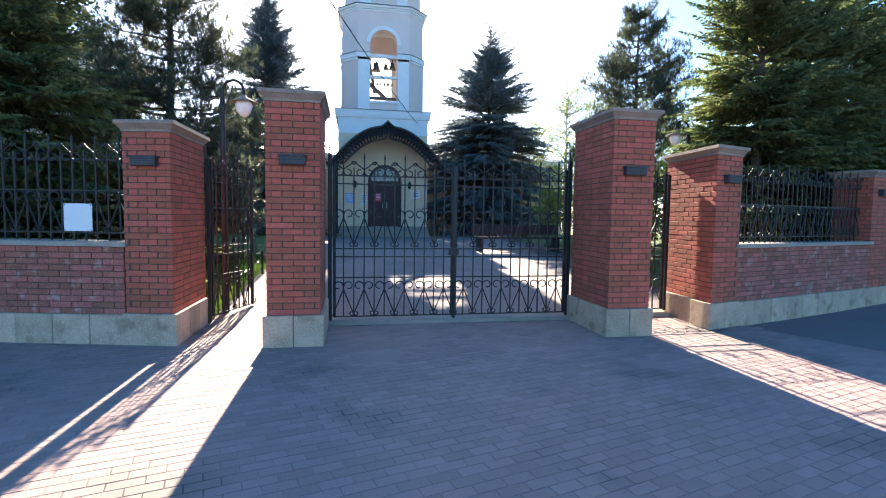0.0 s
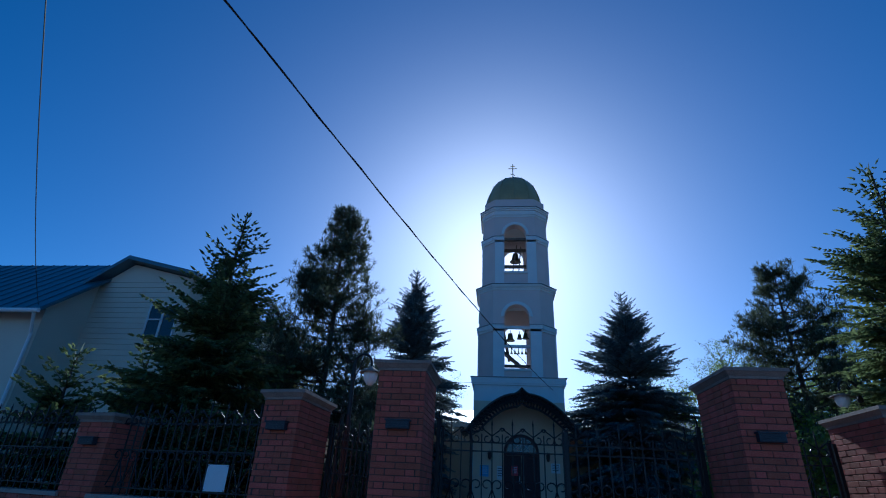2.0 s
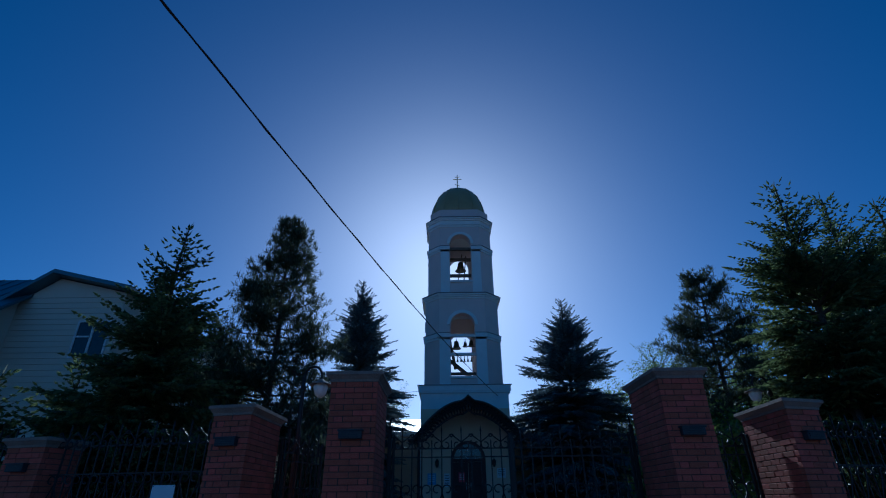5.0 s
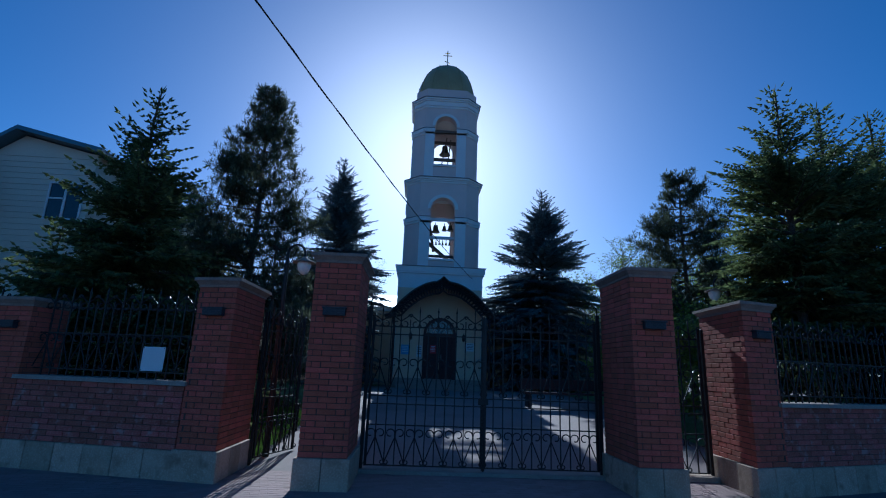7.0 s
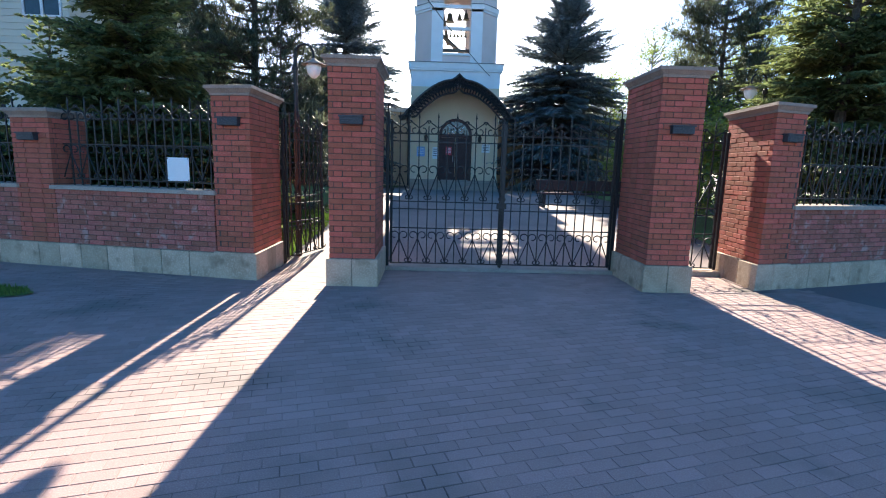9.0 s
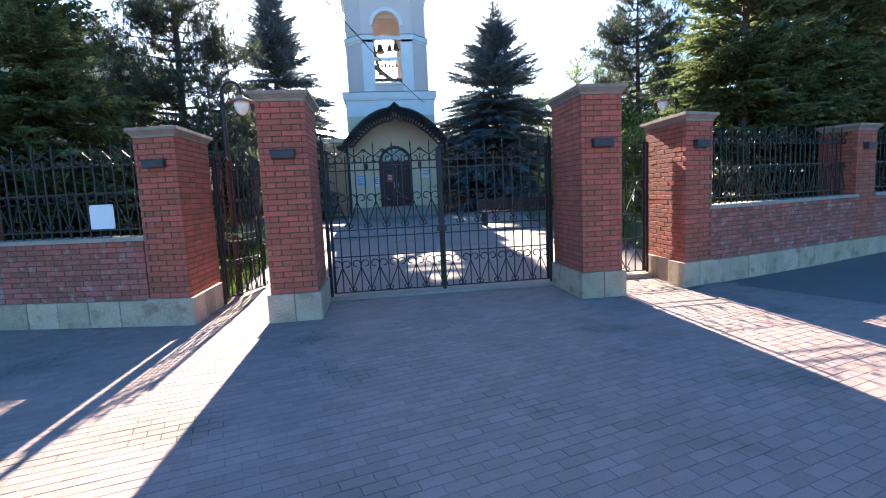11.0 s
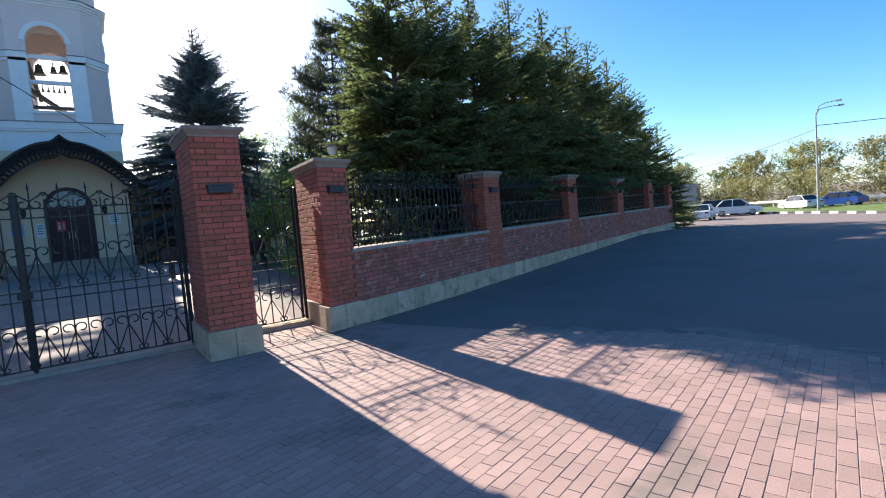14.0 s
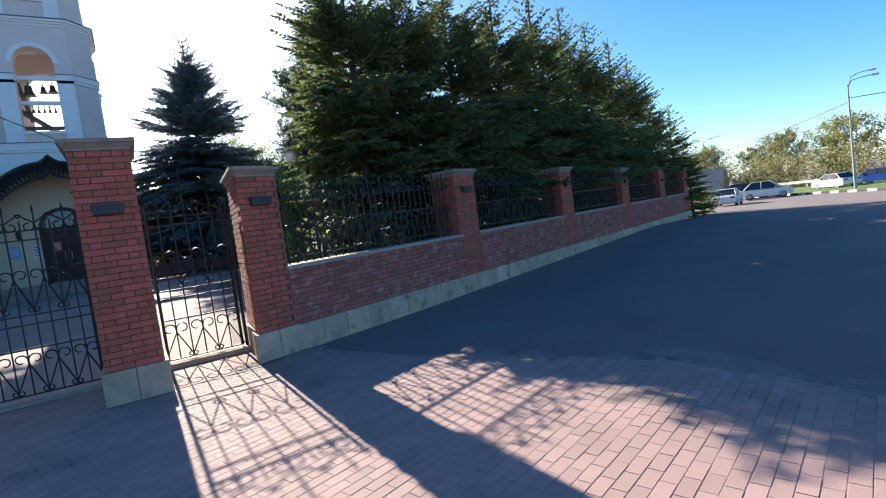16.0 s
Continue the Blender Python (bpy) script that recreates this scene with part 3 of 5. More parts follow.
def tier(h, f, z0, z1, hw, hz0, spring, impost, trim_w):
    """One octagonal belfry stage with arched openings on four sides."""
    th = 0.45
    for k in range(4):
        w = part("arched_wall", arch_wall(2 * f, z0, z1, hw, hz0, spring, th), "plaster", tower)
        w.matrix_basis = pose(0, 0, 0, 0, 0, 90 * k) @ pose(0, -h, 0)
        # white surround: two jambs, sill and archivolt, proud of the wall
        for s in (-1, 1):
            j = part("pilaster", box(min(s * (hw + 0.02), s * f * 0.99), -0.05, z0 + 0.02, max(s * (hw + 0.02), s * f * 0.99), -0.002, impost - 0.12), "white", tower)
            j.matrix_basis = w.matrix_basis
        a = bmesh.new()
        for k2 in range(12):
            a0, a1 = math.pi * k2 / 12, math.pi * (k2 + 1) / 12
            q = []
            for y in (-0.05, -0.002):
                q.append([a.verts.new((r * math.cos(t), y, spring + r * math.sin(t))) for r, t in ((hw, a0), (hw + trim_w, a0), (hw + trim_w, a1), (hw, a1))])
            a.faces.new(q[0])
            for e in range(4):
                a.faces.new((q[0][e], q[1][e], q[1][(e + 1) % 4], q[0][(e + 1) % 4]))
        bmesh.ops.remove_doubles(a, verts=a.verts[:], dist=1e-4)
        j = part("archivolt", a, "white", tower)
        j.matrix_basis = w.matrix_basis
        j = part("sill", box(-hw - 0.08, -0.07, hz0 - 0.1, hw + 0.08, th, hz0, 0.005), "white", tower)
        j.matrix_basis = w.matrix_basis
        # chamfered corner
        p, q2 = Vector((f, -h)), Vector((h, -f))
        dd = q2 - p
        c = part("corner_wall", box(0, 0, z0, dd.length, th * 0.8, z1), "plaster", tower)
        c.matrix_basis = pose(0, 0, 0, 0, 0, 90 * k) @ pose(p.x, p.y, 0, 0, 0, math.degrees(math.atan2(dd.y, dd.x)))
        # impost band and its flashing, broken by the opening
        for s in (-1, 1):
            x0, x1 = sorted((s * (hw + 0.0), s * (f + 0.03)))
            for nm, mt, dz0, dz1, pr in (("impost", "white", -0.14, 0.06, 0.09), ("impost", "white", -0.24, -0.143, 0.05), ("flashing", "zinc", 0.062, 0.08, 0.12)):
                j = part(nm, box(x0, -pr, impost + dz0, x1, -0.001, impost + dz1, 0.004), mt, tower)
                j.matrix_basis = w.matrix_basis
        for nm, mt, dz0, dz1, pr in (("impost", "white", -0.142, 0.058, 0.09), ("impost", "white", -0.242, -0.145, 0.05), ("flashing", "zinc", 0.06, 0.078, 0.12)):
            j = part(nm, box(0.0, -pr, impost + dz0, dd.length, -0.001, impost + dz1, 0.004), mt, tower)
            j.matrix_basis = c.matrix_basis
    part("floor_slab", prism(chamfered(h - 0.3, f - 0.2), z0 - 0.1, z0 + 0.05), "white", tower)


def cornice(h, f, z, steps):
    bm = bmesh.new()
    for pr, dz0, dz1 in steps:
        prism(grow(chamfered(h, f), pr), z + dz0, z + dz1, bm)
    return bm


tier(1.76, 1.10, 5.766, rise(9.55), 0.58, rise(6.15), rise(8.35), rise(7.92), 0.15)
part("cornice", cornice(1.76, 1.10, rise(9.55), ((0.03, 0, 0.08), (0.08, 0.08, 0.15), (0.14, 0.15, 0.24))), "white", tower)
part("flashing", prism(grow(chamfered(1.76, 1.10), 0.19), rise(9.55) + 0.243, rise(9.55) + 0.265), "zinc", tower)
tier(1.60, 1.02, rise(9.55) + 0.266, rise(13.25), 0.54, rise(10.48), rise(12.35), rise(12.15), 0.14)
part("cornice", cornice(1.60, 1.02, rise(13.25), ((0.03, 0, 0.1), (0.08, 0.1, 0.17), (0.02, 0.17, 0.36), (0.08, 0.36, 0.44), (0.14, 0.44, 0.52))), "white", tower)
part("flashing", prism(grow(chamfered(1.60, 1.02), 0.18), rise(13.25) + 0.523, rise(13.25) + 0.545), "zinc", tower)
part("drum", prism(grow(chamfered(1.60, 1.02), -0.06), rise(13.25) + 0.546, 15.07), "plaster", tower)
seg = 12
prof = [(1.50, 14.3), (1.54, 14.4), (1.53, 14.75), (1.43, 15.2), (1.22, 15.7), (0.88, 16.15), (0.45, 16.42), (0.1, 16.5)]
prof = [(r, rise(z)) for r, z in prof]
dome = smooth(part("dome", lathe(prof, 36), "dome", tower, "greenish metal dome with standing seams"))
for k in range(seg):
    a = 2 * math.pi * k / seg
    part("seam", tube([((r + 0.012) * math.cos(a), (r + 0.012) * math.sin(a), z) for r, z in prof], 0.022, 4), "dome", dome)
cross = part("cross", tube([(0, 0, rise(16.6)), (0, 0, rise(17.62))], 0.025, 6), "gilt", tower, "gilded three-bar cross")
for x0, z0, x1, z1 in ((-0.25, 17.32, 0.25, 17.32), (-0.13, 17.48, 0.13, 17.48), (-0.14, 16.97, 0.14, 16.85)):
    part("cross_bar", tube([(x0, 0, rise(z0)), (x1, 0, rise(z1))], 0.022, 6), "gilt", cross)
part("orb", lathe([(r, rise(z)) for r, z in ((0.02, 16.48), (0.1, 16.54), (0.13, 16.62), (0.09, 16.7), (0.02, 16.74))], 12), "gilt", tower)


def bell(x, y, z, r, parent):
    b = smooth(part("bell", lathe([(0.02, 0.0), (0.45 * r, -0.05 * r), (0.52 * r, -0.5 * r), (0.62 * r, -1.1 * r), (0.85 * r, -1.5 * r), (r, -1.65 * r), (0.9 * r, -1.66 * r)], 16), "bronze", parent))
    b.matrix_basis = pose(x, y, rise(z))
    h = part("hanger", tube([(0, 0, 0), (0, 0, 0.14)], 0.02, 5), "iron", b)


for hx, z, r in ((-0.3, 7.75, 0.22), (0.12, 7.72, 0.14), (0.4, 7.78, 0.17)):
    bell(hx, -1.25, z, r, tower)
for i in range(6):
    bell(-0.42 + i * 0.16, -1.35, 6.95, 0.07, tower)
for z0, z1, y in ((7.86, 8.0, -1.6), (7.05, 7.18, -1.62), (6.28, 6.4, -1.4), (7.35, 7.45, -0.5)):
    part("beam", box(-0.95, y, rise(z0), 0.95, y + 0.14, rise(z0) + z1 - z0, 0.01), "wood" if z0 < 7 or y > -1 else "white", tower)
part("brace", tube([(-0.75, -1.3, rise(7.0)), (0.5, -1.1, rise(6.1))], 0.09, 4), "wood", tower)
part("brace", tube([(-0.62, -1.0, rise(7.9)), (-0.35, -1.0, rise(6.6))], 0.07, 4), "wood", tower)
bell(0.05, 0.0, 12.05, 0.3, tower)
for z0, z1, y in ((12.1, 12.24, -1.45), (10.95, 11.08, 0.9), (12.15, 12.3, -0.05)):
    part("beam", box(-0.9, y, rise(z0), 0.9, y + 0.14, rise(z0) + z1 - z0, 0.01), "wood", tower)
part("brace", tube([(-0.25, -0.9, rise(10.0)), (0.1, -0.9, rise(12.1))], 0.03, 5), "wood", tower)
part("brace", tube([(0.1, -0.9, rise(10.0)), (0.3, -0.9, rise(12.0))], 0.03, 5), "wood", tower)
part("beam", box(-0.9, -1.1, rise(10.86), 0.9, -0.98, rise(11.0), 0.01), "wood", tower)

# porch wall face, door and fittings on the tower front (front face at y = TY - 1.92)
FY = TY - 1.92
facing = part("facing", box(-1.9, -1.935, 0.3, 1.9, -1.921, 4.75), "plaster_warm", tower, "ochre plaster under the canopy")
part("plinth", box(-1.98, -1.99, 0.2, 1.98, -1.936, 0.80, 0.01), "coping", tower)
door = thing("door_1", (TX + 0.06, FY - 0.02, 0), 0, "brown arched double door with a glazed fanlight, shut", "door", kind="structure")


def half_disc(r, y0, y1, z, x=0.0, segs=14):
    bm = bmesh.new()
    pts = [(x + r * math.cos(math.pi * k / segs), z + r * math.sin(math.pi * k / segs)) for k in range(segs + 1)]
    f = [bm.verts.new((a, y0, b)) for a, b in pts]
    g = [bm.verts.new((a, y1, b)) for a, b in pts]
    bm.faces.new(f)
    bm.faces.new(g[::-1])
    for i in range(len(pts)):
        k = (i + 1) % len(pts)
        bm.faces.new((f[i], g[i], g[k], f[k]))
    return bm


bm = bmesh.new()
edge_in = [(-0.60, 0.78)] + [(-0.60 * math.cos(math.pi * k / 14), 2.72 + 0.60 * math.sin(math.pi * k / 14)) for k in range(15)] + [(0.60, 0.78)]
edge_out = [(-0.72, 0.78)] + [(-0.72 * math.cos(math.pi * k / 14), 2.72 + 0.72 * math.sin(math.pi * k / 14)) for k in range(15)] + [(0.72, 0.78)]
hoop = [[bm.verts.new((x, y, z)) for x, z in line] for line, y in ((edge_in, 0.0), (edge_in, -0.06), (edge_out, -0.06), (edge_out, 0.0))]
for a, b in zip(hoop, hoop[1:]):
    for i in range(len(a) - 1):
        bm.faces.new((a[i], a[i + 1], b[i + 1], b[i]))
part("door_frame", bm, "door", door, "brown arched door frame")
for s in (-1, 1):
    leaf = part("door_leaf", box(min(0.01 * s, 0.6 * s), -0.035, 0.80, max(0.01 * s, 0.6 * s), -0.012, 2.62, 0.004), "door", door)
    for z0, z1 in ((0.95, 1.55), (1.7, 2.5)):
        part("panel", box(min(0.1 * s, 0.5 * s), -0.043, z0, max(0.1 * s, 0.5 * s), -0.034, z1, 0.004), "door", leaf)
    part("handle", tube([(0.09 * s, -0.07, 1.58), (0.09 * s, -0.07, 1.85)], 0.014, 6), "rim", leaf)
part("fanlight", half_disc(0.58, -0.02, -0.012, 2.74), "glass", door, "arched pane above the door")
for a in (45, 90, 135):
    part("glazing_bar", tube([(0, -0.025, 2.74), (0.56 * math.cos(radians(a)), -0.025, 2.74 + 0.56 * math.sin(radians(a)))], 0.016, 4), "frame", door)
part("glazing_bar", tube([(0.3 * math.cos(math.pi * k / 10), -0.025, 2.74 + 0.3 * math.sin(math.pi * k / 10)) for k in range(11)], 0.014, 4), "frame", door)
part("transom", box(-0.6, -0.04, 2.63, 0.6, -0.01, 2.75), "door", door)
for x, z, w, h, mt, lb in ((-0.28, 2.05, 0.26, 0.36, "redpaper", "red and white notice fixed to a brown door"), (-0.88, 1.95, 0.22, 0.5, "paper", "framed white notice on an ochre wall"),
                           (-1.5, 2.0, 0.35, 0.42, "bluepaper", "pale blue notice on an ochre wall"), (1.35, 2.2, 0.36, 0.36, "paper", "white notice on an ochre wall")):
    nt = thing("notice", (TX + 0.06 + x, FY - 0.085 if mt == "redpaper" else FY - 0.016, z), 0, lb, "notice")
    part("sheet", box(-w / 2, -0.012, -h / 2, w / 2, 0, h / 2, 0.002), mt, nt)
    for k in range(4):
        part("text_line", box(-w * 0.36, -0.015, h * (0.3 - 0.18 * k), w * 0.36, -0.0125, h * (0.36 - 0.18 * k)), "paper" if mt != "paper" else "fixture", nt)
for x in (-1.22, 1.12):
    ln = thing("wall_lantern", (TX + x, FY - 0.02, 2.62), 0, "black wall lantern beside the church door", "lantern", "door lanterns")
    part("bracket", tube([(0, 0, 0.1), (0, -0.12, 0.16), (0, -0.16, 0.1)], 0.012, 5), "iron", ln)
    part("cage", lathe([(0.03, -0.2), (0.07, -0.12), (0.08, 0.02), (0.09, 0.03), (0.02, 0.12)], 6, None, (0, -0.16, 0)), "iron", ln)
for k in range(3):
    st = tagged(obj("step", box(TX - 1.75 + 0.25 * k, FY - 1.3 + 0.33 * k, 0.3, TX + 1.85 - 0.25 * k, FY, 0.62 + 0.07 * k + (0.0 if k else -0.02), 0.01), "coping"), "grey stone step before the church door", "step", "porch steps")

# canopy: ogee barrel roof with a lattice front
canopy = thing("porch_canopy", (TX + 0.08, FY, 0), 0, "dark ogee metal canopy with scrolled iron front over the door", "canopy")


def ogee(k):
    """Half-profile of the canopy: k from 0 at the eave to 1 at the point."""
    x = 2.2 * (1 - k)
    z = 3.42 + 1.42 * math.sin(min(1.0, k * 1.12) * math.pi / 2) ** 0.9 + (0.24 * ((k - 0.86) / 0.14) ** 1.5 if k > 0.86 else 0)
    return x, z


prof = [ogee(k / 16) for k in range(17)]
prof = [(2.42, 3.36)] + prof
full = [(-x, z) for x, z in prof] + [(x, z) for x, z in prof[::-1]][1:]
bm = bmesh.new()
rows4 = [[bm.verts.new((x, y, z + dz)) for x, z in full] for y, dz in ((-1.55, 0), (0.0, 0), (0.0, -0.07), (-1.55, -0.07))]
for a, b in zip(rows4, rows4[1:] + rows4[:1]):
    for i in range(len(full) - 1):
        bm.faces.new((a[i], a[i + 1], b[i + 1], b[i]))
part("roof_sheet", bm, "fixture", canopy)
inner = [(x * 0.78, 3.30 + (z - 3.36) * 0.68) for x, z in full]
middle = [((a[0] + b[0]) / 2, (a[1] - 0.05 + b[1]) / 2) for a, b in zip(full, inner)]
for line, r in ((full, 0.05), (inner, 0.04), (middle, 0.018)):
    part("front_rib", tube([(x, -1.52, z - (0.05 if line is full else 0)) for x, z in line], r, 6), "iron", canopy)
for i in range(1, len(full) - 1):
    (x0, z0), (x1, z1) = full[i], inner[i]
    part("lattice_bar", tube([(x0, -1.52, z0 - 0.05), (x1, -1.52, z1)], 0.018, 4), "iron", canopy)
    if 1 < i < len(full) - 2:
        for k in (-1, 1):
            x2, z2 = inner[i + k]
            part("lattice_bar", tube([(x0, -1.52, z0 - 0.05), ((x0 + x2) / 2 + 0.05 * k, -1.52, (z0 + z2) / 2), (x2, -1.52, z2)], 0.016, 4), "iron", canopy)
        mx, mz = middle[i]
        part("ring", tube([(mx + 0.075 * math.cos(a), -1.535, mz + 0.075 * math.sin(a)) for a in (2 * math.pi * k / 12 for k in range(13))], 0.014, 4, cap=False), "iron", canopy)
for x in (-2.0, 2.0):
    part("post", tube([(x, -1.45, 0.55), (x, -1.45, 3.6)], 0.04, 8), "iron", canopy)
    part("tie_beam", tube([(x, -1.5, 3.45), (x, 0, 3.45)], 0.035, 6), "iron", canopy)

# church body behind, on both sides of the tower
church = thing("church", (TX, TY + 1.0, 0), 0, "ochre church body with a low grey metal roof", "church")
for x0, x1 in ((-9.5, -1.95), (1.95, 9.5)):
    part("wall", box(x0, 0, 0.2, x1, 12, 3.95), "plaster_warm", church)
    part("cornice", box(x0 - 0.1 if x0 < 0 else x0, -0.18, 3.952, x1 + 0.1 if x1 > 0 else x1, 12.1, 4.15, 0.02), "white", church)
    bm = bmesh.new()
    a = [bm.verts.new(p) for p in ((x0, -0.25, 4.155), (x1, -0.25, 4.155), (x1, 6, 5.6), (x0, 6, 5.6), (x0, 12.2, 4.155), (x1, 12.2, 4.155))]
    for q in ((0, 1, 2, 3), (3, 2, 5, 4), (0, 3, 4), (1, 5, 2)):
        bm.faces.new([a[i] for i in q])
    part("roof", bm, "roof_grey", church)
for x in (-6.5, -3.9, 4.1, 6.6):
    w = part("window", box(x - 0.4, -0.03, 1.6, x + 0.4, 0.02, 3.1), "glass", church)
    part("window_frame", box(x - 0.03, -0.05, 1.6, x + 0.03, -0.031, 3.1), "frame", w)
    part("window_frame", box(x - 0.4, -0.05, 2.5, x + 0.4, -0.031, 2.56), "frame", w)
for x in (-2.08, 2.1):
    dp = thing("downpipe", (TX + x, TY + 0.9, 0), 0, "dark metal downpipe at the tower corner", "downpipe", "downpipes")
    part("pipe", tube([(0, 0, 0.3), (0, 0, 3.2), (0.1 if x > 0 else -0.1, 0.05, 3.5), (0.1 if x > 0 else -0.1, 0.05, 3.9)], 0.05, 8), "door", dp)
    part("shoe", tube([(0, 0, 0.3), (0, -0.16, 0.22)], 0.052, 8), "door", dp)

# the church group is drawn at its own scale and set in its place here
GROW = Matrix.Translation((0.175, 27.517, 0.07)) @ Matrix.Scale(1.21, 4) @ Matrix.Translation((-TX, -TY, 0))
for ob in list(scene.collection.objects):
    if ob.parent is None and ob.name.split(".")[0] in ("bell_tower", "door_1", "notice", "wall_lantern", "step", "porch_canopy", "church", "downpipe"):
        ob.matrix_basis = GROW @ ob.matrix_basis


# ---- trees ----
class Sprays:
    """Collects many small blades into one mesh."""

    def __init__(self):
        self.v, self.f = [], []

    def blade(self, p, d, length, width, up):
        side = d.cross(up)
        if side.length < 1e-3:
            side = d.cross(Vector((1, 0, 0)))
        side = side.normalized() * (width / 2)
        n = len(self.v)
        mid = p + d * (length * 0.45)
        self.v += [p, mid - side, p + d * length, mid + side]
        self.f.append((n, n + 1, n + 2, n + 3))

    def mesh(self, name, mat, parent):
        me = bpy.data.meshes.new(name)
        me.from_pydata([tuple(q) for q in self.v], [], self.f)
        me.materials.append(M[mat])
        ob = new(name, me)
        ob.parent = parent
        return ob


UP = Vector((0, 0, 1))


def trunk(parent, h, r, mat="bark", lean=(0, 0), sides=8, top=0.12):
    pts = [(lean[0] * k / 8 * h + 0.03 * math.sin(k * 1.7), lean[1] * k / 8 * h + 0.03 * math.cos(k * 1.3), -0.1 + h * k / 8) for k in range(9)]
    part("trunk", tube(pts, r, sides, radii=[r * (1 - (1 - top) * k / 8) for k in range(9)]), mat, parent)


def spruce(x, y, h, r, seed, z_low=0.3, mat="spruce", label="", droop=0.32, step=0.26, twig=0.085, power=0.85, width=0.065, z=0.0, lift=0.55, slope=0.5, whorl=(8, 10), skirt=0.0):
    rng = random.Random(seed)
    t = thing("spruce_tree" if mat == "spruce" else "fir_tree", (x, y, z), 0, label, "tree", "conifers")
    trunk(t, h, 0.03 + h * 0.014)
    sp = Sprays()
    limbs = bmesh.new()
    zz = z_low
    while zz < h - 0.12:
        k = (zz - z_low) / (h - z_low)
        span = min(slope * (h - zz) + 0.08, r * (1.0 - 0.25 * k)) * (1.0 if k > 0.1 else 0.85 + 1.5 * k) * (0.55 if zz < skirt else 1.0)
        n = rng.randint(*whorl) if k < (0.85 if mat == "spruce" else 0.72) else rng.randint(3, 5)
        for b in range(n):
            a = rng.uniform(0, 2 * math.pi)
            length = max(0.12, span * rng.choice((rng.uniform(0.72, 1.0), rng.uniform(0.85, 1.15))))
            out = Vector((math.cos(a), math.sin(a), 0))
            rise = (0.8 * k if k > 0.55 else 0.1) + rng.uniform(-0.08, 0.08)
            fall = droop * (1 - k) + rng.uniform(-0.06, 0.08)

            def at(s):
                return Vector((0, 0, zz)) + out * (s * length) + UP * (length * (rise * s - fall * 1.6 * s * s + lift * fall * s ** 3))
            if length > 0.5 and k < 0.9:
                tube([at(s) for s in (0, 0.35, 0.7, 1.0)], 0.02, 3, limbs, radii=[0.012 + 0.012 * length, 0.008 + 0.006 * length, 0.006, 0.003], cap=False)
            s = 0.12 if length > 0.8 else 0.05
            while s < 1.0:
                p = at(s)
                fwd = (at(min(1, s + 0.05)) - p).normalized()
                if fwd.length < 0.5:
                    fwd = out
                reach = min(0.52, max(0.09, (1.05 - s) * length * 0.42)) * rng.uniform(0.7, 1.15)
                for side in (-1, 1):
                    lat = Vector((-out.y, out.x, 0)) * side
                    d = (fwd * 0.75 + lat * 0.8 + UP * rng.uniform(-0.45, 0.12)).normalized()
                    sp.blade(p, d, reach, width, UP)
                    sp.blade(p, d, reach * 0.95, width * 0.9, lat)
                    if reach > 0.2:
                        for q in (0.4, 0.78):
                            pp = p + d * (reach * q)
                            for s2 in (-1, 1):
                                dd = (d * 0.8 + fwd * (0.5 * s2) + lat * (-0.3 * s2) + UP * rng.uniform(-0.55, 0.15)).normalized()
                                sp.blade(pp, dd, reach * rng.uniform(0.35, 0.5), width * 0.9, UP if rng.random() < 0.5 else lat)
                if rng.random() < 0.6:
                    sp.blade(p, (fwd * 0.4 + UP * (0.5 if k > 0.5 else -0.7)).normalized(), reach * 0.5, width * 0.8, out.cross(UP))
                s += twig / length * rng.uniform(0.85, 1.2) * (1.0 if k < 0.75 or mat == "spruce" else 1.5)
            p = at(0.97)
            sp.blade(p, (at(1.0) - at(0.9)).normalized(), 0.16, width * 0.9, UP)
            sp.blade(p, (at(1.0) - at(0.9)).normalized(), 0.16, width * 0.9, out.cross(UP))
        zz += step * (1.0 - 0.45 * k) * rng.uniform(0.75, 1.2)
    for q in range(6):
        sp.blade(Vector((0, 0, h - 0.45 + q * 0.06)), (UP + Vector((rng.uniform(-0.5, 0.5), rng.uniform(-0.5, 0.5), 0))).normalized(), 0.3, 0.045, Vector((1, 0, 0)))
    part("branchwork", limbs, "bark", t)
    sp.mesh("crown", mat, t)
    return t


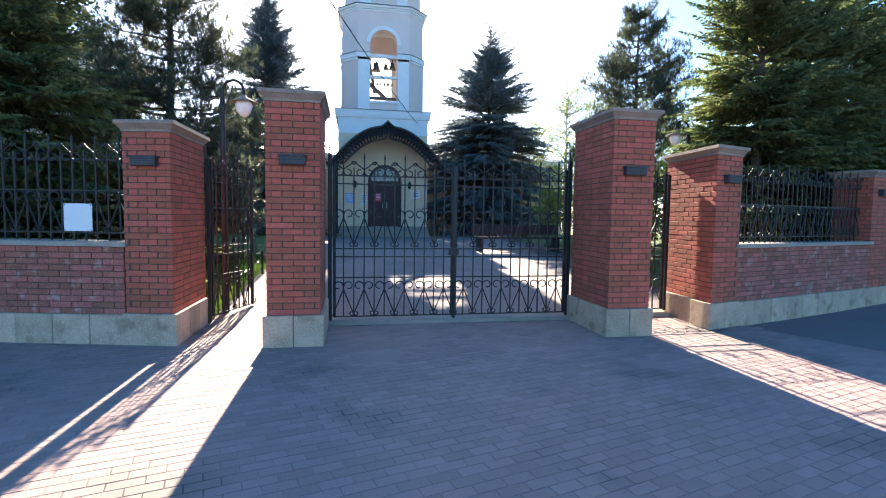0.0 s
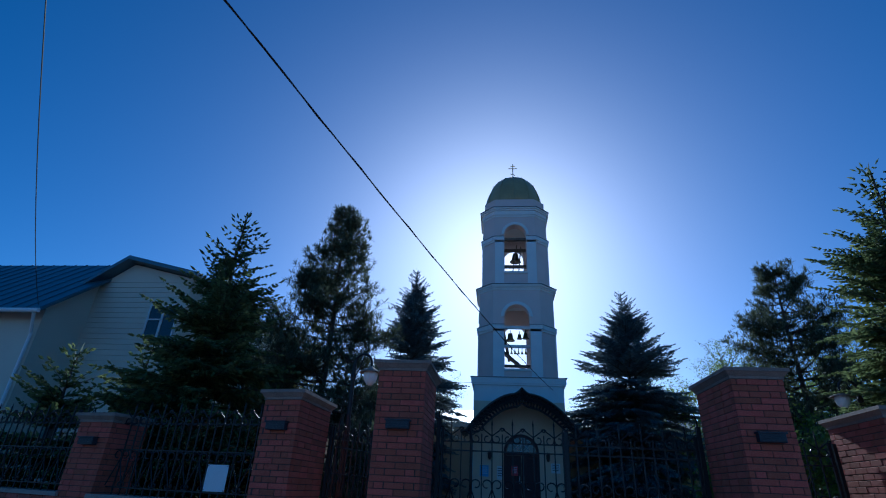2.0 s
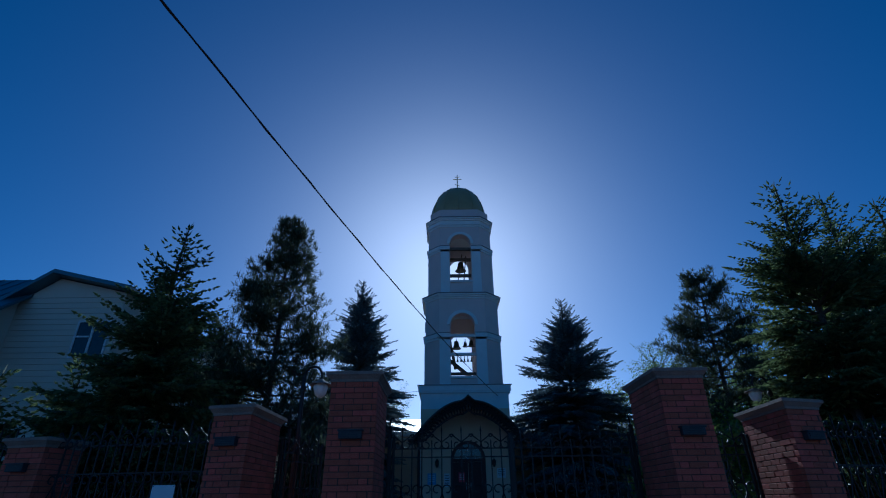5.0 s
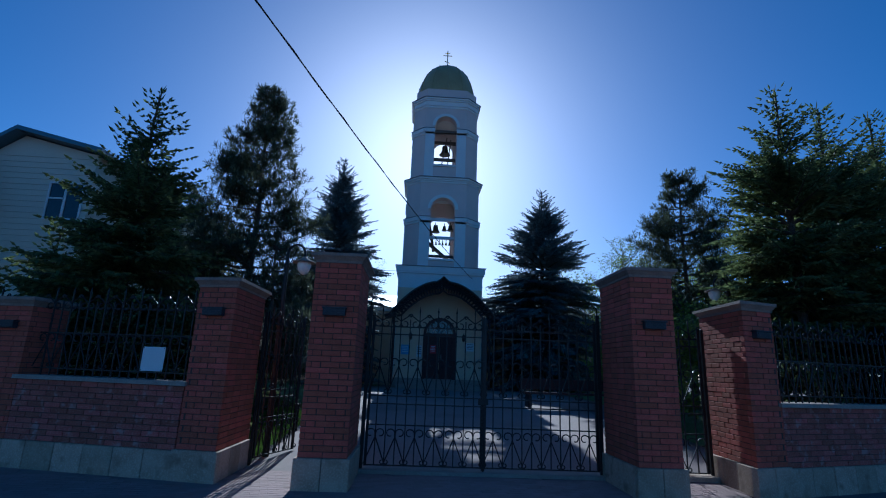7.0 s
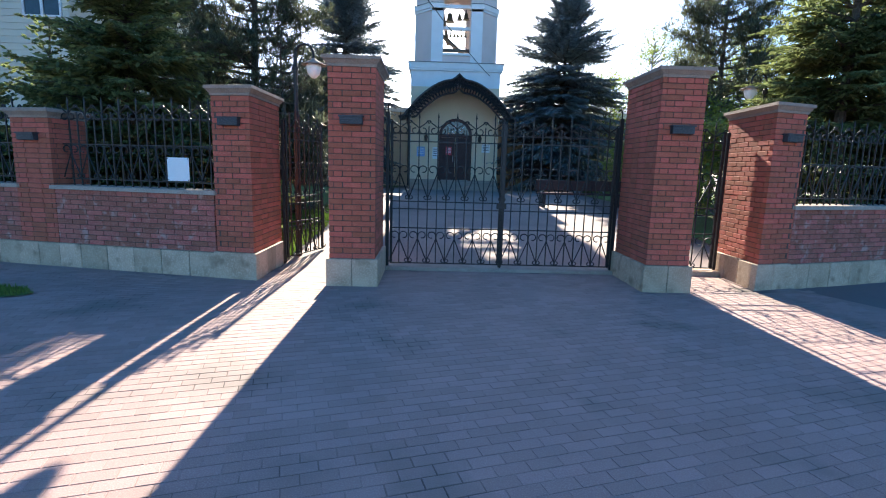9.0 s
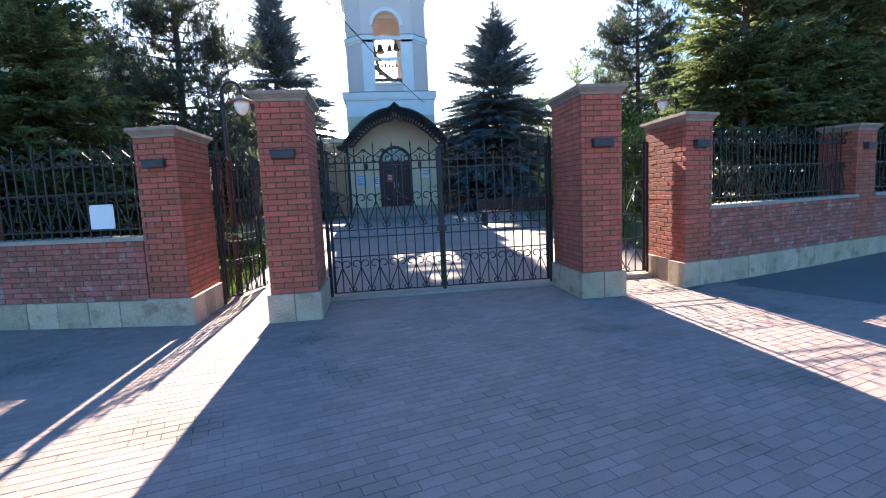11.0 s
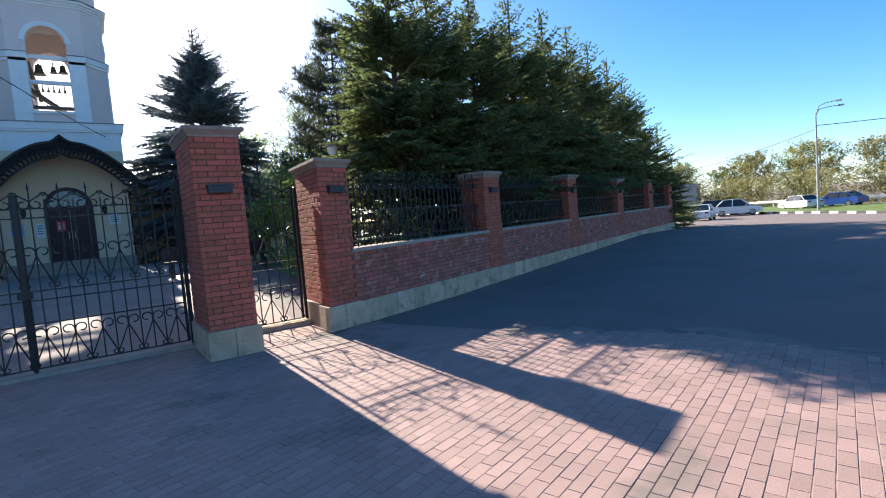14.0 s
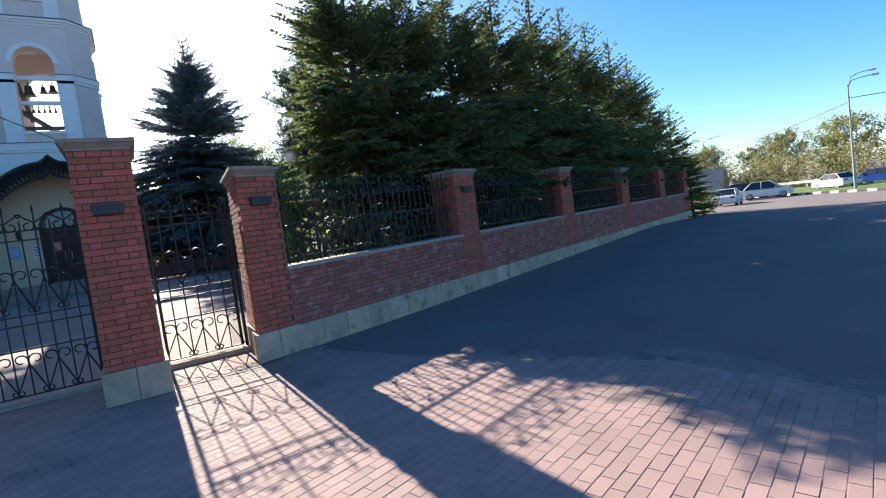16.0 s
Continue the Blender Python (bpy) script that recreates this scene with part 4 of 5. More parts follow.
def pine(x, y, h, r, seed, label, z_low=2.0, z=0.0, mat="pine", tufts=7, full=1.0, top_round=0.5, step=0.34):
    rng = random.Random(seed)
    t = thing("pine_tree", (x, y, z), 0, label, "tree", "conifers")
    trunk(t, h, 0.04 + h * 0.013)
    sp = Sprays()
    limbs = bmesh.new()
    zz = z_low
    while zz < h - 0.2:
        k = (zz - z_low) / (h - z_low)
        span = r * (math.sin(math.pi * (0.22 + 0.78 * k)) ** 0.7 * (1 - top_round * k) + 0.1) * full
        for b in range(rng.randint(4, 6)):
            a = rng.uniform(0, 2 * math.pi)
            length = max(0.25, span * rng.uniform(0.6, 1.12))
            out = Vector((math.cos(a), math.sin(a), 0))
            rise = rng.uniform(0.05, 0.5) * (0.4 + k)
            pts = [Vector((0, 0, zz)) + out * (length * s) + UP * (length * (rise * s * s)) + Vector((rng.uniform(-.04, .04), rng.uniform(-.04, .04), rng.uniform(-.04, .04))) for s in (0, 0.3, 0.6, 0.85, 1.0)]
            tube(pts, 0.02, 4, limbs, radii=[0.02 + 0.012 * length, 0.022, 0.016, 0.01, 0.006], cap=False)
            for c in range(max(3, int(tufts * length))):
                s = 0.3 + 0.7 * rng.random() ** 0.7
                p = Vector((0, 0, zz)) + out * (length * s) + UP * (length * rise * s * s)
                lat = Vector((-out.y, out.x, 0)) * rng.uniform(-1, 1)
                off = (lat * 0.9 + out * rng.uniform(0, 0.7) + UP * rng.uniform(-0.15, 0.7)).normalized()
                tip = p + off * rng.uniform(0.08, 0.62) * min(1.2, 0.5 + length * 0.35)
                if rng.random() < 0.5:
                    tube([p, tip], 0.006, 3, limbs, cap=False)
                main = (off + UP * 0.5).normalized()
                for q in range(16):
                    d = (main * 0.55 + Vector((rng.uniform(-1, 1), rng.uniform(-1, 1), rng.uniform(-0.8, 1)))).normalized()
                    sp.blade(tip - main * rng.uniform(0, 0.14), d, rng.uniform(0.13, 0.23), 0.026, UP)
        zz += step * rng.uniform(0.8, 1.25)
    part("branchwork", limbs, "bark", t)
    sp.mesh("crown", mat, t)
    return t


def leafy(x, y, h, r, seed, label, mat="leaf", z=0.0, leaf=0.13, count=9, name="tree", bark="bark_grey", low=0.25, group="leafy trees"):
    rng = random.Random(seed)
    t = thing(name, (x, y, z), 0, label, "tree", group)
    trunk(t, h * 0.9, 0.03 + h * 0.012, bark, (rng.uniform(-.02, .02), rng.uniform(-.02, .02)), 7)
    sp = Sprays()
    limbs = bmesh.new()
    for b in range(int(16 + h * 3)):
        k = rng.random()
        z0 = h * (low + (0.92 - low) * k)
        a = rng.uniform(0, 2 * math.pi)
        length = r * (0.35 + 0.75 * math.sin(math.pi * min(1, 0.15 + 0.85 * k)) ** 0.8) * rng.uniform(0.6, 1.1)
        out = Vector((math.cos(a), math.sin(a), 0))
        pts = [Vector((0, 0, z0))]
        d = (out + UP * rng.uniform(0.3, 0.9)).normalized()
        for s in range(4):
            d = (d + Vector((rng.uniform(-.3, .3), rng.uniform(-.3, .3), rng.uniform(-.15, .25)))).normalized()
            pts.append(pts[-1] + d * length / 4)
        tube(pts, 0.02, 4, limbs, radii=[0.012 * h * 0.4, 0.03, 0.02, 0.013, 0.006], cap=False)
        for p0, p1 in zip(pts[1:], pts[2:]):
            for c in range(3):
                q = p0.lerp(p1, rng.random())
                d2 = (d + Vector((rng.uniform(-1, 1), rng.uniform(-1, 1), rng.uniform(-0.4, 0.8)))).normalized()
                tip = q + d2 * length * rng.uniform(0.15, 0.35)
                tube([q, tip], 0.006, 3, limbs, radii=[0.01, 0.004], cap=False)
                for m in range(count):
                    pp = q.lerp(tip, rng.uniform(0.2, 1.1)) + Vector((rng.gauss(0, .12), rng.gauss(0, .12), rng.gauss(0, .12))) * (0.5 + r * 0.22)
                    dl = Vector((rng.uniform(-1, 1), rng.uniform(-1, 1), rng.uniform(-1, 0.6))).normalized()
                    sp.blade(pp, dl, leaf * rng.uniform(0.7, 1.3), leaf * 0.6, Vector((rng.uniform(-1, 1), rng.uniform(-1, 1), rng.uniform(-1, 1))))
    part("branchwork", limbs, bark, t)
    sp.mesh("crown", mat, t)
    return t


# behind the left wall
spruce(-7.0, 8.6, 7.45, 2.3, 11, 0.3, "fir", "dark fir with a sparse pale leader behind the brick wall", droop=0.15, slope=0.42)
pine(-6.45, 14.25, 10.9, 2.6, 12, "broad dark pine with clumped needles beside the church path", 1.0, tufts=30, step=0.27, top_round=0.72)
spruce(-5.75, 26.0, 13.6, 3.4, 13, 0.8, "spruce", "tall dark spruce beside the bell tower", droop=0.3, slope=0.42, step=0.34, width=0.075)
pine(-5.0, 12.0, 5.2, 1.4, 14, "greyish bushy pine behind the wicket", 0.4, tufts=15)
pine(-9.8, 15.5, 7.0, 2.6, 15, "dark bushy pine between house and path", 0.4, tufts=13)
spruce(-9.4, 9.9, 4.6, 2.0, 16, 0.2, "fir", "low dark fir behind the brick wall", droop=0.15, slope=0.55)
spruce(-5.2, 8.2, 3.2, 1.5, 19, 0.2, "fir", "low dark fir close behind the iron fence", droop=0.15, slope=0.6)
# beside the tower
spruce(6.3, 27.0, 12.1, 4.3, 17, 0.5, "spruce", "large blue-grey spruce with drooping boughs beside the tower", droop=0.34, z=0.5, slope=0.52, step=0.33, whorl=(10, 12), width=0.075)
pine(9.75, 17.4, 9.9, 2.3, 18, "tall rounded pine behind the firs", 2.4, tufts=26, step=0.25, top_round=0.4)
# the row of firs behind the right wall
for i, (s, back, h, r) in enumerate(((4.0, 1.8, 8.2, 1.9), (5.6, 1.9, 8.2, 2.3), (7.6, 1.9, 8.4, 2.5), (9.8, 1.8, 8.5, 2.6), (12.0, 1.7, 8.6, 2.6), (14.2, 1.7, 8.6, 2.6), (16.4, 1.7, 8.5, 2.5),
                                     (18.5, 1.6, 8.2, 2.4), (20.6, 1.6, 7.6, 2.4), (22.6, 1.5, 6.8, 2.2), (24.4, 1.0, 5.6, 1.8), (25.2, 0.5, 3.8, 1.1))):
    px, py = RIGHT.at(s, back)
    spruce(px, py, h, r, 60 + i, 0.45 if i < 9 else 0.1, "fir", "dark green fir overhanging the brick boundary wall" if i < 10 else "low dark fir at the end of the wall", droop=0.16, slope=0.5,
           twig=0.075 if i < 4 else 0.1, step=0.27 if i < 5 else 0.32, width=0.055 if i < 4 else 0.07, skirt=2.2 if i < 9 else 0.0, whorl=(8, 10) if i < 2 else (6, 8))
for i, (s, back, h) in enumerate(((7.4, 4.8, 5.2), (11.0, 4.6, 5.8), (15.2, 4.6, 6.0), (19.8, 4.4, 5.6))):
    px, py = RIGHT.at(s, back)
    spruce(px, py, h, 2.1, 160 + i, 0.15, "fir", "dark bushy fir in the second row behind the wall", droop=0.14, slope=0.7, twig=0.13, step=0.34, width=0.09)
# spring trees far behind
for i, (x, y, h, r, mt) in enumerate(((8.5, 34, 8.5, 2.8, "leaf"), (12.5, 30, 10, 3.2, "leaf"), (15, 24, 8, 2.8, "leaf"), (-6, 40, 9, 3.5, "leaf"), (6.5, 36, 8, 3, "leaf"),
                                      (-14, 30, 9, 3.4, "leaf_dull"), (18, 34, 11, 3.8, "leaf"), (11.0, 15.0, 4.0, 1.8, "leaf"), (6.0, 12.2, 2.6, 1.3, "leaf"), (7.4, 13.8, 3.2, 1.5, "leaf"), (9.3, 19.5, 5.0, 2.2, "leaf"), (12.5, 20.5, 6.0, 2.4, "leaf"), (8.0, 24.5, 6.0, 2.2, "leaf"), (5.4, 14.6, 1.8, 1.0, "leaf"), (-10.5, 24, 8, 3, "leaf_dull"))):
    leafy(-1 + (x + 1) * 1.14, -1.8 + (y + 1.8) * 1.14, h * 1.14, r * 1.14, 80 + i, "slender tree in fresh spring leaf behind the church", mt, 0.4)
for i, (x, y, h, r) in enumerate(((5.9, 11.4, 2.7, 1.4), (7.4, 12.7, 3.2, 1.7), (7.0, 15.4, 3.4, 1.8))):
    leafy(x, y, h, r, 300 + i, "bushy shrub in bright spring leaf behind the iron fence", "leaf", 0.2, 0.12, 14, name="shrub", low=0.05, group="shrubs")
for i, s in enumerate((3.0, 5.2, 7.3, 9.5, 11.7, 13.9, 16.2, 18.6, 20.9)):
    px, py = RIGHT.at(s, 1.45)
    spruce(px, py, 2.3, 1.15, 320 + i, 0.1, "fir", "young dark fir filling the space behind the iron fence", droop=0.12, slope=0.9, twig=0.1, step=0.26, width=0.075)
spruce(-9.6, 8.0, 3.9, 1.7, 21, 0.15, "fir", "low dark fir behind the iron fence", droop=0.15, slope=0.6)
spruce(-6.6, 7.6, 3.0, 1.5, 22, 0.15, "fir", "low dark fir behind the iron fence", droop=0.15, slope=0.6)
sx, sy = RIGHT.at(27.0, 0.3)
leafy(sx, sy, 1.3, 0.8, 99, "low fresh green shrub at the end of the wall", "leaf", -0.15, 0.09, 12, name="shrub", low=0.05)

# ---- house beyond the left wall ----
house = thing("house", (-14.15, 14.0, -0.1), 0, "cream sided house with a blue metal roof behind firs", "house")
bm = bmesh.new()
prof = [(-2.65, 0), (2.45, 0), (2.45, 8.05), (0.0, 8.62), (-2.65, 6.75)]
f = [bm.verts.new((x, 0, z)) for x, z in prof]
b = [bm.verts.new((x, 9, z)) for x, z in prof]
bm.faces.new(f)
bm.faces.new(b[::-1])
for i in range(5):
    bm.faces.new((f[i], b[i], b[(i + 1) % 5], f[(i + 1) % 5]))
part("wall", bm, "siding", house)
for k in range(41):
    z = 0.3 + k * 0.19
    part("siding_board", box(-2.63 + max(0.0, z + 0.175 - 6.75) * 1.42, -0.028, z, 2.43, -0.001, z + 0.175), "siding", house)
for x0, z0, x1, z1 in ((-3.05, 6.5, 0.0, 8.66), (0.0, 8.66, 2.8, 8.01)):
    bm = bmesh.new()
    a = [bm.verts.new(p) for p in ((x0, -0.45, z0), (x1, -0.45, z1), (x1, 9.3, z1), (x0, 9.3, z0))]
    c = [bm.verts.new(p) for p in ((x0, -0.45, z0 + 0.14), (x1, -0.45, z1 + 0.14), (x1, 9.3, z1 + 0.14), (x0, 9.3, z0 + 0.14))]
    bm.faces.new(a[::-1])
    bm.faces.new(c)
    for i in range(4):
        bm.faces.new((a[i], a[(i + 1) % 4], c[(i + 1) % 4], c[i]))
    part("roof", bm, "roof_blue", house)
wing = thing("house_wing", (-20.9, 12.3, 0.35), 0, "cream sided gabled wing with a ribbed blue metal roof", "house")
bm = bmesh.new()
gab = [(0, 0), (6.0, 0), (6.0, 6.0), (3.0, 8.55), (0, 6.0)]
e0 = [bm.verts.new((-6.0, y, z)) for y, z in gab]
e1 = [bm.verts.new((5.6, y, z)) for y, z in gab]
bm.faces.new(e0[::-1])
bm.faces.new(e1)
for i in range(5):
    bm.faces.new((e0[i], e0[(i + 1) % 5], e1[(i + 1) % 5], e1[i]))
part("wall", bm, "siding", wing)
for sgn in (-1, 1):
    bm = bmesh.new()
    y0 = 3.0 + sgn * 3.55
    lo = [bm.verts.new(p) for p in ((-6.4, y0, 5.6), (6.0, y0, 5.6), (6.0, 3.0, 8.62), (-6.4, 3.0, 8.62))]
    hi = [bm.verts.new((v.co.x, v.co.y, v.co.z + 0.1)) for v in lo]
    bm.faces.new(lo[::-1])
    bm.faces.new(hi)
    for i in range(4):
        bm.faces.new((lo[i], lo[(i + 1) % 4], hi[(i + 1) % 4], hi[i]))
    roof = part("roof", bm, "roof_blue", wing)
    for k in range(26):
        part("seam", tube([(-6.3 + k * 0.49, y0, 5.71), (-6.3 + k * 0.49, 3.0, 8.73)], 0.018, 4), "roof_blue", roof)
part("gutter", tube([(-6.4, -0.6, 5.6), (6.0, -0.6, 5.6)], 0.07, 8), "white", wing)
part("downpipe", tube([(5.8, -0.55, 5.55), (5.5, -0.08, 5.0), (5.5, -0.08, 0)], 0.05, 8), "white", wing)


def house_window(parent, x, z, w, h, y=-0.03):
    win = part("window", box(x, y - 0.02, z, x + w, y + 0.02, z + h), "glass", parent)
    for x0, z0, x1, z1 in ((x - 0.06, z - 0.06, x + w + 0.06, z), (x - 0.06, z + h, x + w + 0.06, z + h + 0.06), (x - 0.06, z, x, z + h), (x + w, z, x + w + 0.06, z + h), (x + w / 2 - 0.04, z, x + w / 2 + 0.04, z + h), (x, z + h * 0.55, x + w / 2, z + h * 0.55 + 0.05)):
        part("window_frame", box(x0, y - 0.05, z0, x1, y + 0.01, z1), "frame", win)


house_window(house, 1.2, 5.85, 1.0, 1.15)
house_window(house, -1.9, 1.4, 1.2, 1.5)


# ---- lamps, wires ----
def park_lamp(x, y, rz, label, h=3.3):
    p = thing("park_lamp", (x, y, court_z(y)), rz, label, "street lamp", "park lamps")
    part("pole", tube([(0, 0, -0.05), (0, 0, 0.5), (0, 0, h)], 0.035, 8, radii=[0.06, 0.045, 0.035]), "iron", p)
    part("collar", lathe([(0.05, h - 0.25), (0.055, h - 0.2), (0.04, h - 0.15)], 10), "iron", p)
    arc = [(0.17 - 0.17 * math.cos(a), 0, h + 0.17 * math.sin(a)) for a in (math.pi * k / 10 for k in range(11))]
    arm = part("arm", tube(arc + [(0.34, 0, h - 0.08)], 0.022, 7), "iron", p)
    part("brace", tube([(0, 0, h - 0.3), (0.1, 0, h - 0.1), (0.17, 0, h + 0.1)], 0.01, 5), "iron", arm)
    sh = smooth(part("shade", lathe([(0.03, 0.0), (0.06, -0.03), (0.1, -0.05), (0.2, -0.1), (0.205, -0.11), (0.06, -0.07)], 20), "cap", p))
    sh.location = (0.34, 0, h - 0.06)
    gl = smooth(part("globe", lathe([(0.07, 0.0), (0.12, -0.03), (0.125, -0.08), (0.1, -0.17), (0.05, -0.23), (0.01, -0.245)], 18), "globe", p))
    gl.location = (0.34, 0, h - 0.14)


park_lamp(-3.36, 7.09, -15, "black gooseneck park lamp with an opal globe", 3.42)
park_lamp(6.04, 9.03, 185, "black gooseneck park lamp with an opal globe beside the firs", 3.5)


def cable(name, a, b, sag, label, r=0.012, twist=True):
    a, b = Vector(a), Vector(b)
    pts = [a.lerp(b, k / 40) - UP * (sag * 4 * (k / 40) * (1 - k / 40)) for k in range(41)]
    c = thing(name, (0, 0, 0), 0, label, "cable", "overhead cables")
    part("strand", tube(pts, r, 5), "cable", c)
    if twist:
        part("strand", tube([p + Vector((0.014 * math.sin(i * 1.9), 0, 0.014 * math.cos(i * 1.9))) for i, p in enumerate(pts)], r * 0.8, 5), "cable", c)


# ---- road, kerb and distance on the right ----
def car(x, y, rz, mat, label, suv=False):
    c = thing("car", (x, y, -0.70), rz, label, "car", "parked cars")
    L, W, H = 4.4, 1.76, (1.62 if suv else 1.45)
    side = [(-2.2, 0.32), (-2.18, 0.62), (-2.05, 0.80), (-1.15, 0.93), (2.0, 0.98), (2.18, 0.85), (2.2, 0.35), (1.6, 0.25), (-1.6, 0.25)]
    bm = bmesh.new()
    rings = []
    for yy, k in ((-W / 2, 0.94), (-W / 2 + 0.12, 1.0), (W / 2 - 0.12, 1.0), (W / 2, 0.94)):
        rings.append([bm.verts.new((px * (0.985 if k < 1 else 1), yy, 0.25 + (pz - 0.25) * k)) for px, pz in side])
    for r0, r1 in zip(rings, rings[1:]):
        for i in range(len(side)):
            bm.faces.new((r0[i], r0[(i + 1) % len(side)], r1[(i + 1) % len(side)], r1[i]))
    bm.faces.new(rings[0])
    bm.faces.new(rings[-1][::-1])
    part("body", bm, mat, c)
    cab = [(-1.2, 0.93), (-0.45, H - 0.04), (0.1, H), (1.15, H - 0.05), (1.95 if suv else 1.75, 0.97)]
    rings = [[(px, yy, pz if k else 0.94 + (pz - 0.94) * 0.02) for px, pz in cab] for yy, k in ((-W / 2 + 0.04, 0), (-W / 2 + 0.2, 1), (W / 2 - 0.2, 1), (W / 2 - 0.04, 0))]
    for name, r, segs in (("windscreen", 1, (0,)), ("rear_window", 1, (3,)), ("side_window", 0, (0, 1)), ("side_window", 0, (2, 3)), ("side_window", 2, (0, 1)), ("side_window", 2, (2, 3))):
        bm = bmesh.new()
        for i in segs:
            bm.faces.new([bm.verts.new(p) for p in (rings[r][i], rings[r][i + 1], rings[r + 1][i + 1], rings[r + 1][i])])
        part(name, bm, "glass", c)
    part("roof", box(-0.5, -W / 2 + 0.21, H - 0.035, 1.2, W / 2 - 0.21, H + 0.012, 0.012), mat, c)
    for s in (-1, 1):
        for x0, z0, x1, z1 in ((-1.2, 0.93, -0.45, H - 0.03), (0.35, 0.95, 0.3, H), (1.75, 0.97, 1.15, H - 0.04)):
            part("roof_pillar", tube([(x0, s * (W / 2 - 0.045), z0), (x1, s * (W / 2 - 0.2), z1)], 0.045, 4), mat, c)
        for wx in (-1.35, 1.3):
            w = part("wheel", lathe([(0.1, -0.1), (0.3, -0.1), (0.325, -0.06), (0.325, 0.06), (0.3, 0.1), (0.1, 0.1)], 18), "tyre", c)
            w.matrix_basis = pose(wx, s * (W / 2 - 0.1), 0.325, 90, 0, 0)
            rm = part("rim", lathe([(0.02, -0.105), (0.2, -0.104), (0.21, 0.0), (0.2, 0.104), (0.02, 0.105)], 14), "rim", w)
        part("headlight", box(-2.19, s * 0.55 - 0.18, 0.6, -2.08, s * 0.55 + 0.18, 0.74, 0.02), "rail", c)
        part("tail_light", box(2.1, s * 0.62 - 0.16, 0.7, 2.2, s * 0.62 + 0.16, 0.86, 0.02), "lamp_red", c)
        part("mirror", box(-0.9, s * (W / 2 + 0.02) - 0.07, 0.95, -0.75, s * (W / 2 + 0.02) + 0.07, 1.08, 0.02), mat, c)
    part("number_plate", box(-2.215, -0.26, 0.42, -2.2, 0.26, 0.53), "paper", c)
    return c


KERB = [(60.5, 29.0), (57.5, 24.0), (55.0, 19.7), (52.1, 15.5), (49.8, 12.4), (47.0, 9.2), (44.6, 6.7), (41.5, 2.5), (39.0, -3.0), (37.5, -10.0), (37.0, -30.0)]


def along(poly, step):
    out, rest = [], 0.0
    for p, q in zip(poly, poly[1:]):
        p, q = Vector(p), Vector(q)
        d = (q - p).length
        s = rest
        while s < d:
            out.append((p.lerp(q, s / d), math.degrees(math.atan2(q.y - p.y, q.x - p.x))))
            s += step
        rest = s - d
    return out


kerb = thing("kerb", (0, 0, 0), 0, "kerb of alternating white and black painted blocks", "kerb", kind="structure")
for i, (p, a) in enumerate(along(KERB, 1.0)):
    k = part("kerb_block", box(0.01, 0, -0.1, 0.99, 0.18, 0.16, 0.015), "kerb_white" if i % 2 else "kerb_black", kerb)
    k.matrix_basis = pose(p.x, p.y, ground_z(p.x, p.y), 0, 0, a)
bm = bmesh.new()
far = [(x + 13, y - 2.0) for x, y in KERB]
inner = [bm.verts.new((x + 0.12, y - 0.1, ground_z(x, y) + 0.12)) for x, y in KERB]
outer = [bm.verts.new((x, y, ground_z(x, y) + 0.1)) for x, y in far]
for i in range(len(KERB) - 1):
    bm.faces.new((inner[i], inner[i + 1], outer[i + 1], outer[i]))
tagged(obj("verge", bm, "grass"), "short green grass verge behind the kerb", "verge", kind="structure")

street = thing("street_lamp", (54.0, 14.9, -0.62), 0, "tall grey street lamp with two arms on the verge", "street lamp")
part("pole", tube([(0, 0, 0), (0, 0, 4), (0, 0, 8.6)], 0.1, 10, radii=[0.11, 0.08, 0.055]), "pole", street)
for dx, dy, dz in ((1.7, -1.0, 1.0), (1.2, -1.3, 0.5)):
    arm = part("arm", tube([(0, 0, 8.4), (0.15 * dx, 0.15 * dy, 8.6 + dz * 0.6), (0.5 * dx, 0.5 * dy, 8.6 + dz * 0.85), (dx, dy, 8.6 + dz)], 0.035, 6), "pole", street)
    part("lantern", box(dx - 0.1, dy - 0.35, 8.53 + dz, dx + 0.35, dy + 0.1, 8.66 + dz, 0.03), "rail", arm)
street2 = thing("street_lamp", (89.0, 47.2, -0.70), 0, "distant street lamp beside the road", "street lamp")
part("pole", tube([(0, 0, 0), (0, 0, 9.0)], 0.1, 8), "pole", street2)
part("arm", tube([(0, 0, 9.0), (1.0, -0.8, 9.6), (2.4, -1.8, 9.9)], 0.05, 6), "pole", street2)

guard = thing("guard_rail", (0, 0, 0), 0, "galvanised roadside guard rail", "guard rail")
GR = [(82, 44), (75, 31), (69, 20), (68, 8), (66, -6), (62, -30)]
for p, q in zip(GR, GR[1:]):
    d = Vector((q[0] - p[0], q[1] - p[1]))
    r = part("beam", box(0, -0.04, 0.55, d.length, 0.04, 0.85, 0.03), "rail", guard)
    r.matrix_basis = pose(p[0], p[1], -0.70, 0, 0, math.degrees(math.atan2(d.y, d.x)))
for p, a in along(GR, 3.0):
    r = part("post", box(-0.06, 0.05, 0, 0.06, 0.15, 0.8), "rail", guard)
    r.matrix_basis = pose(p.x, p.y, -0.70, 0, 0, a)

for x, y, rz, mt, lb, suv in ((46.3, 21.3, 200, "car_white", "white saloon car parked behind the end of the wall", False), (53.9, 21.75, 112, "car_white", "white hatchback parked side-on by the kerb", True),
                              (55.9, 24.6, 112, "car_black", "dark estate car parked beyond the white ones", True), (61.5, 18.9, 235, "car_white", "white car on the road behind the verge", False),
                              (63.8, 16.2, 255, "car_blue", "blue car on the road behind the verge", False)):
    car(x, y, rz, mt, lb, suv)

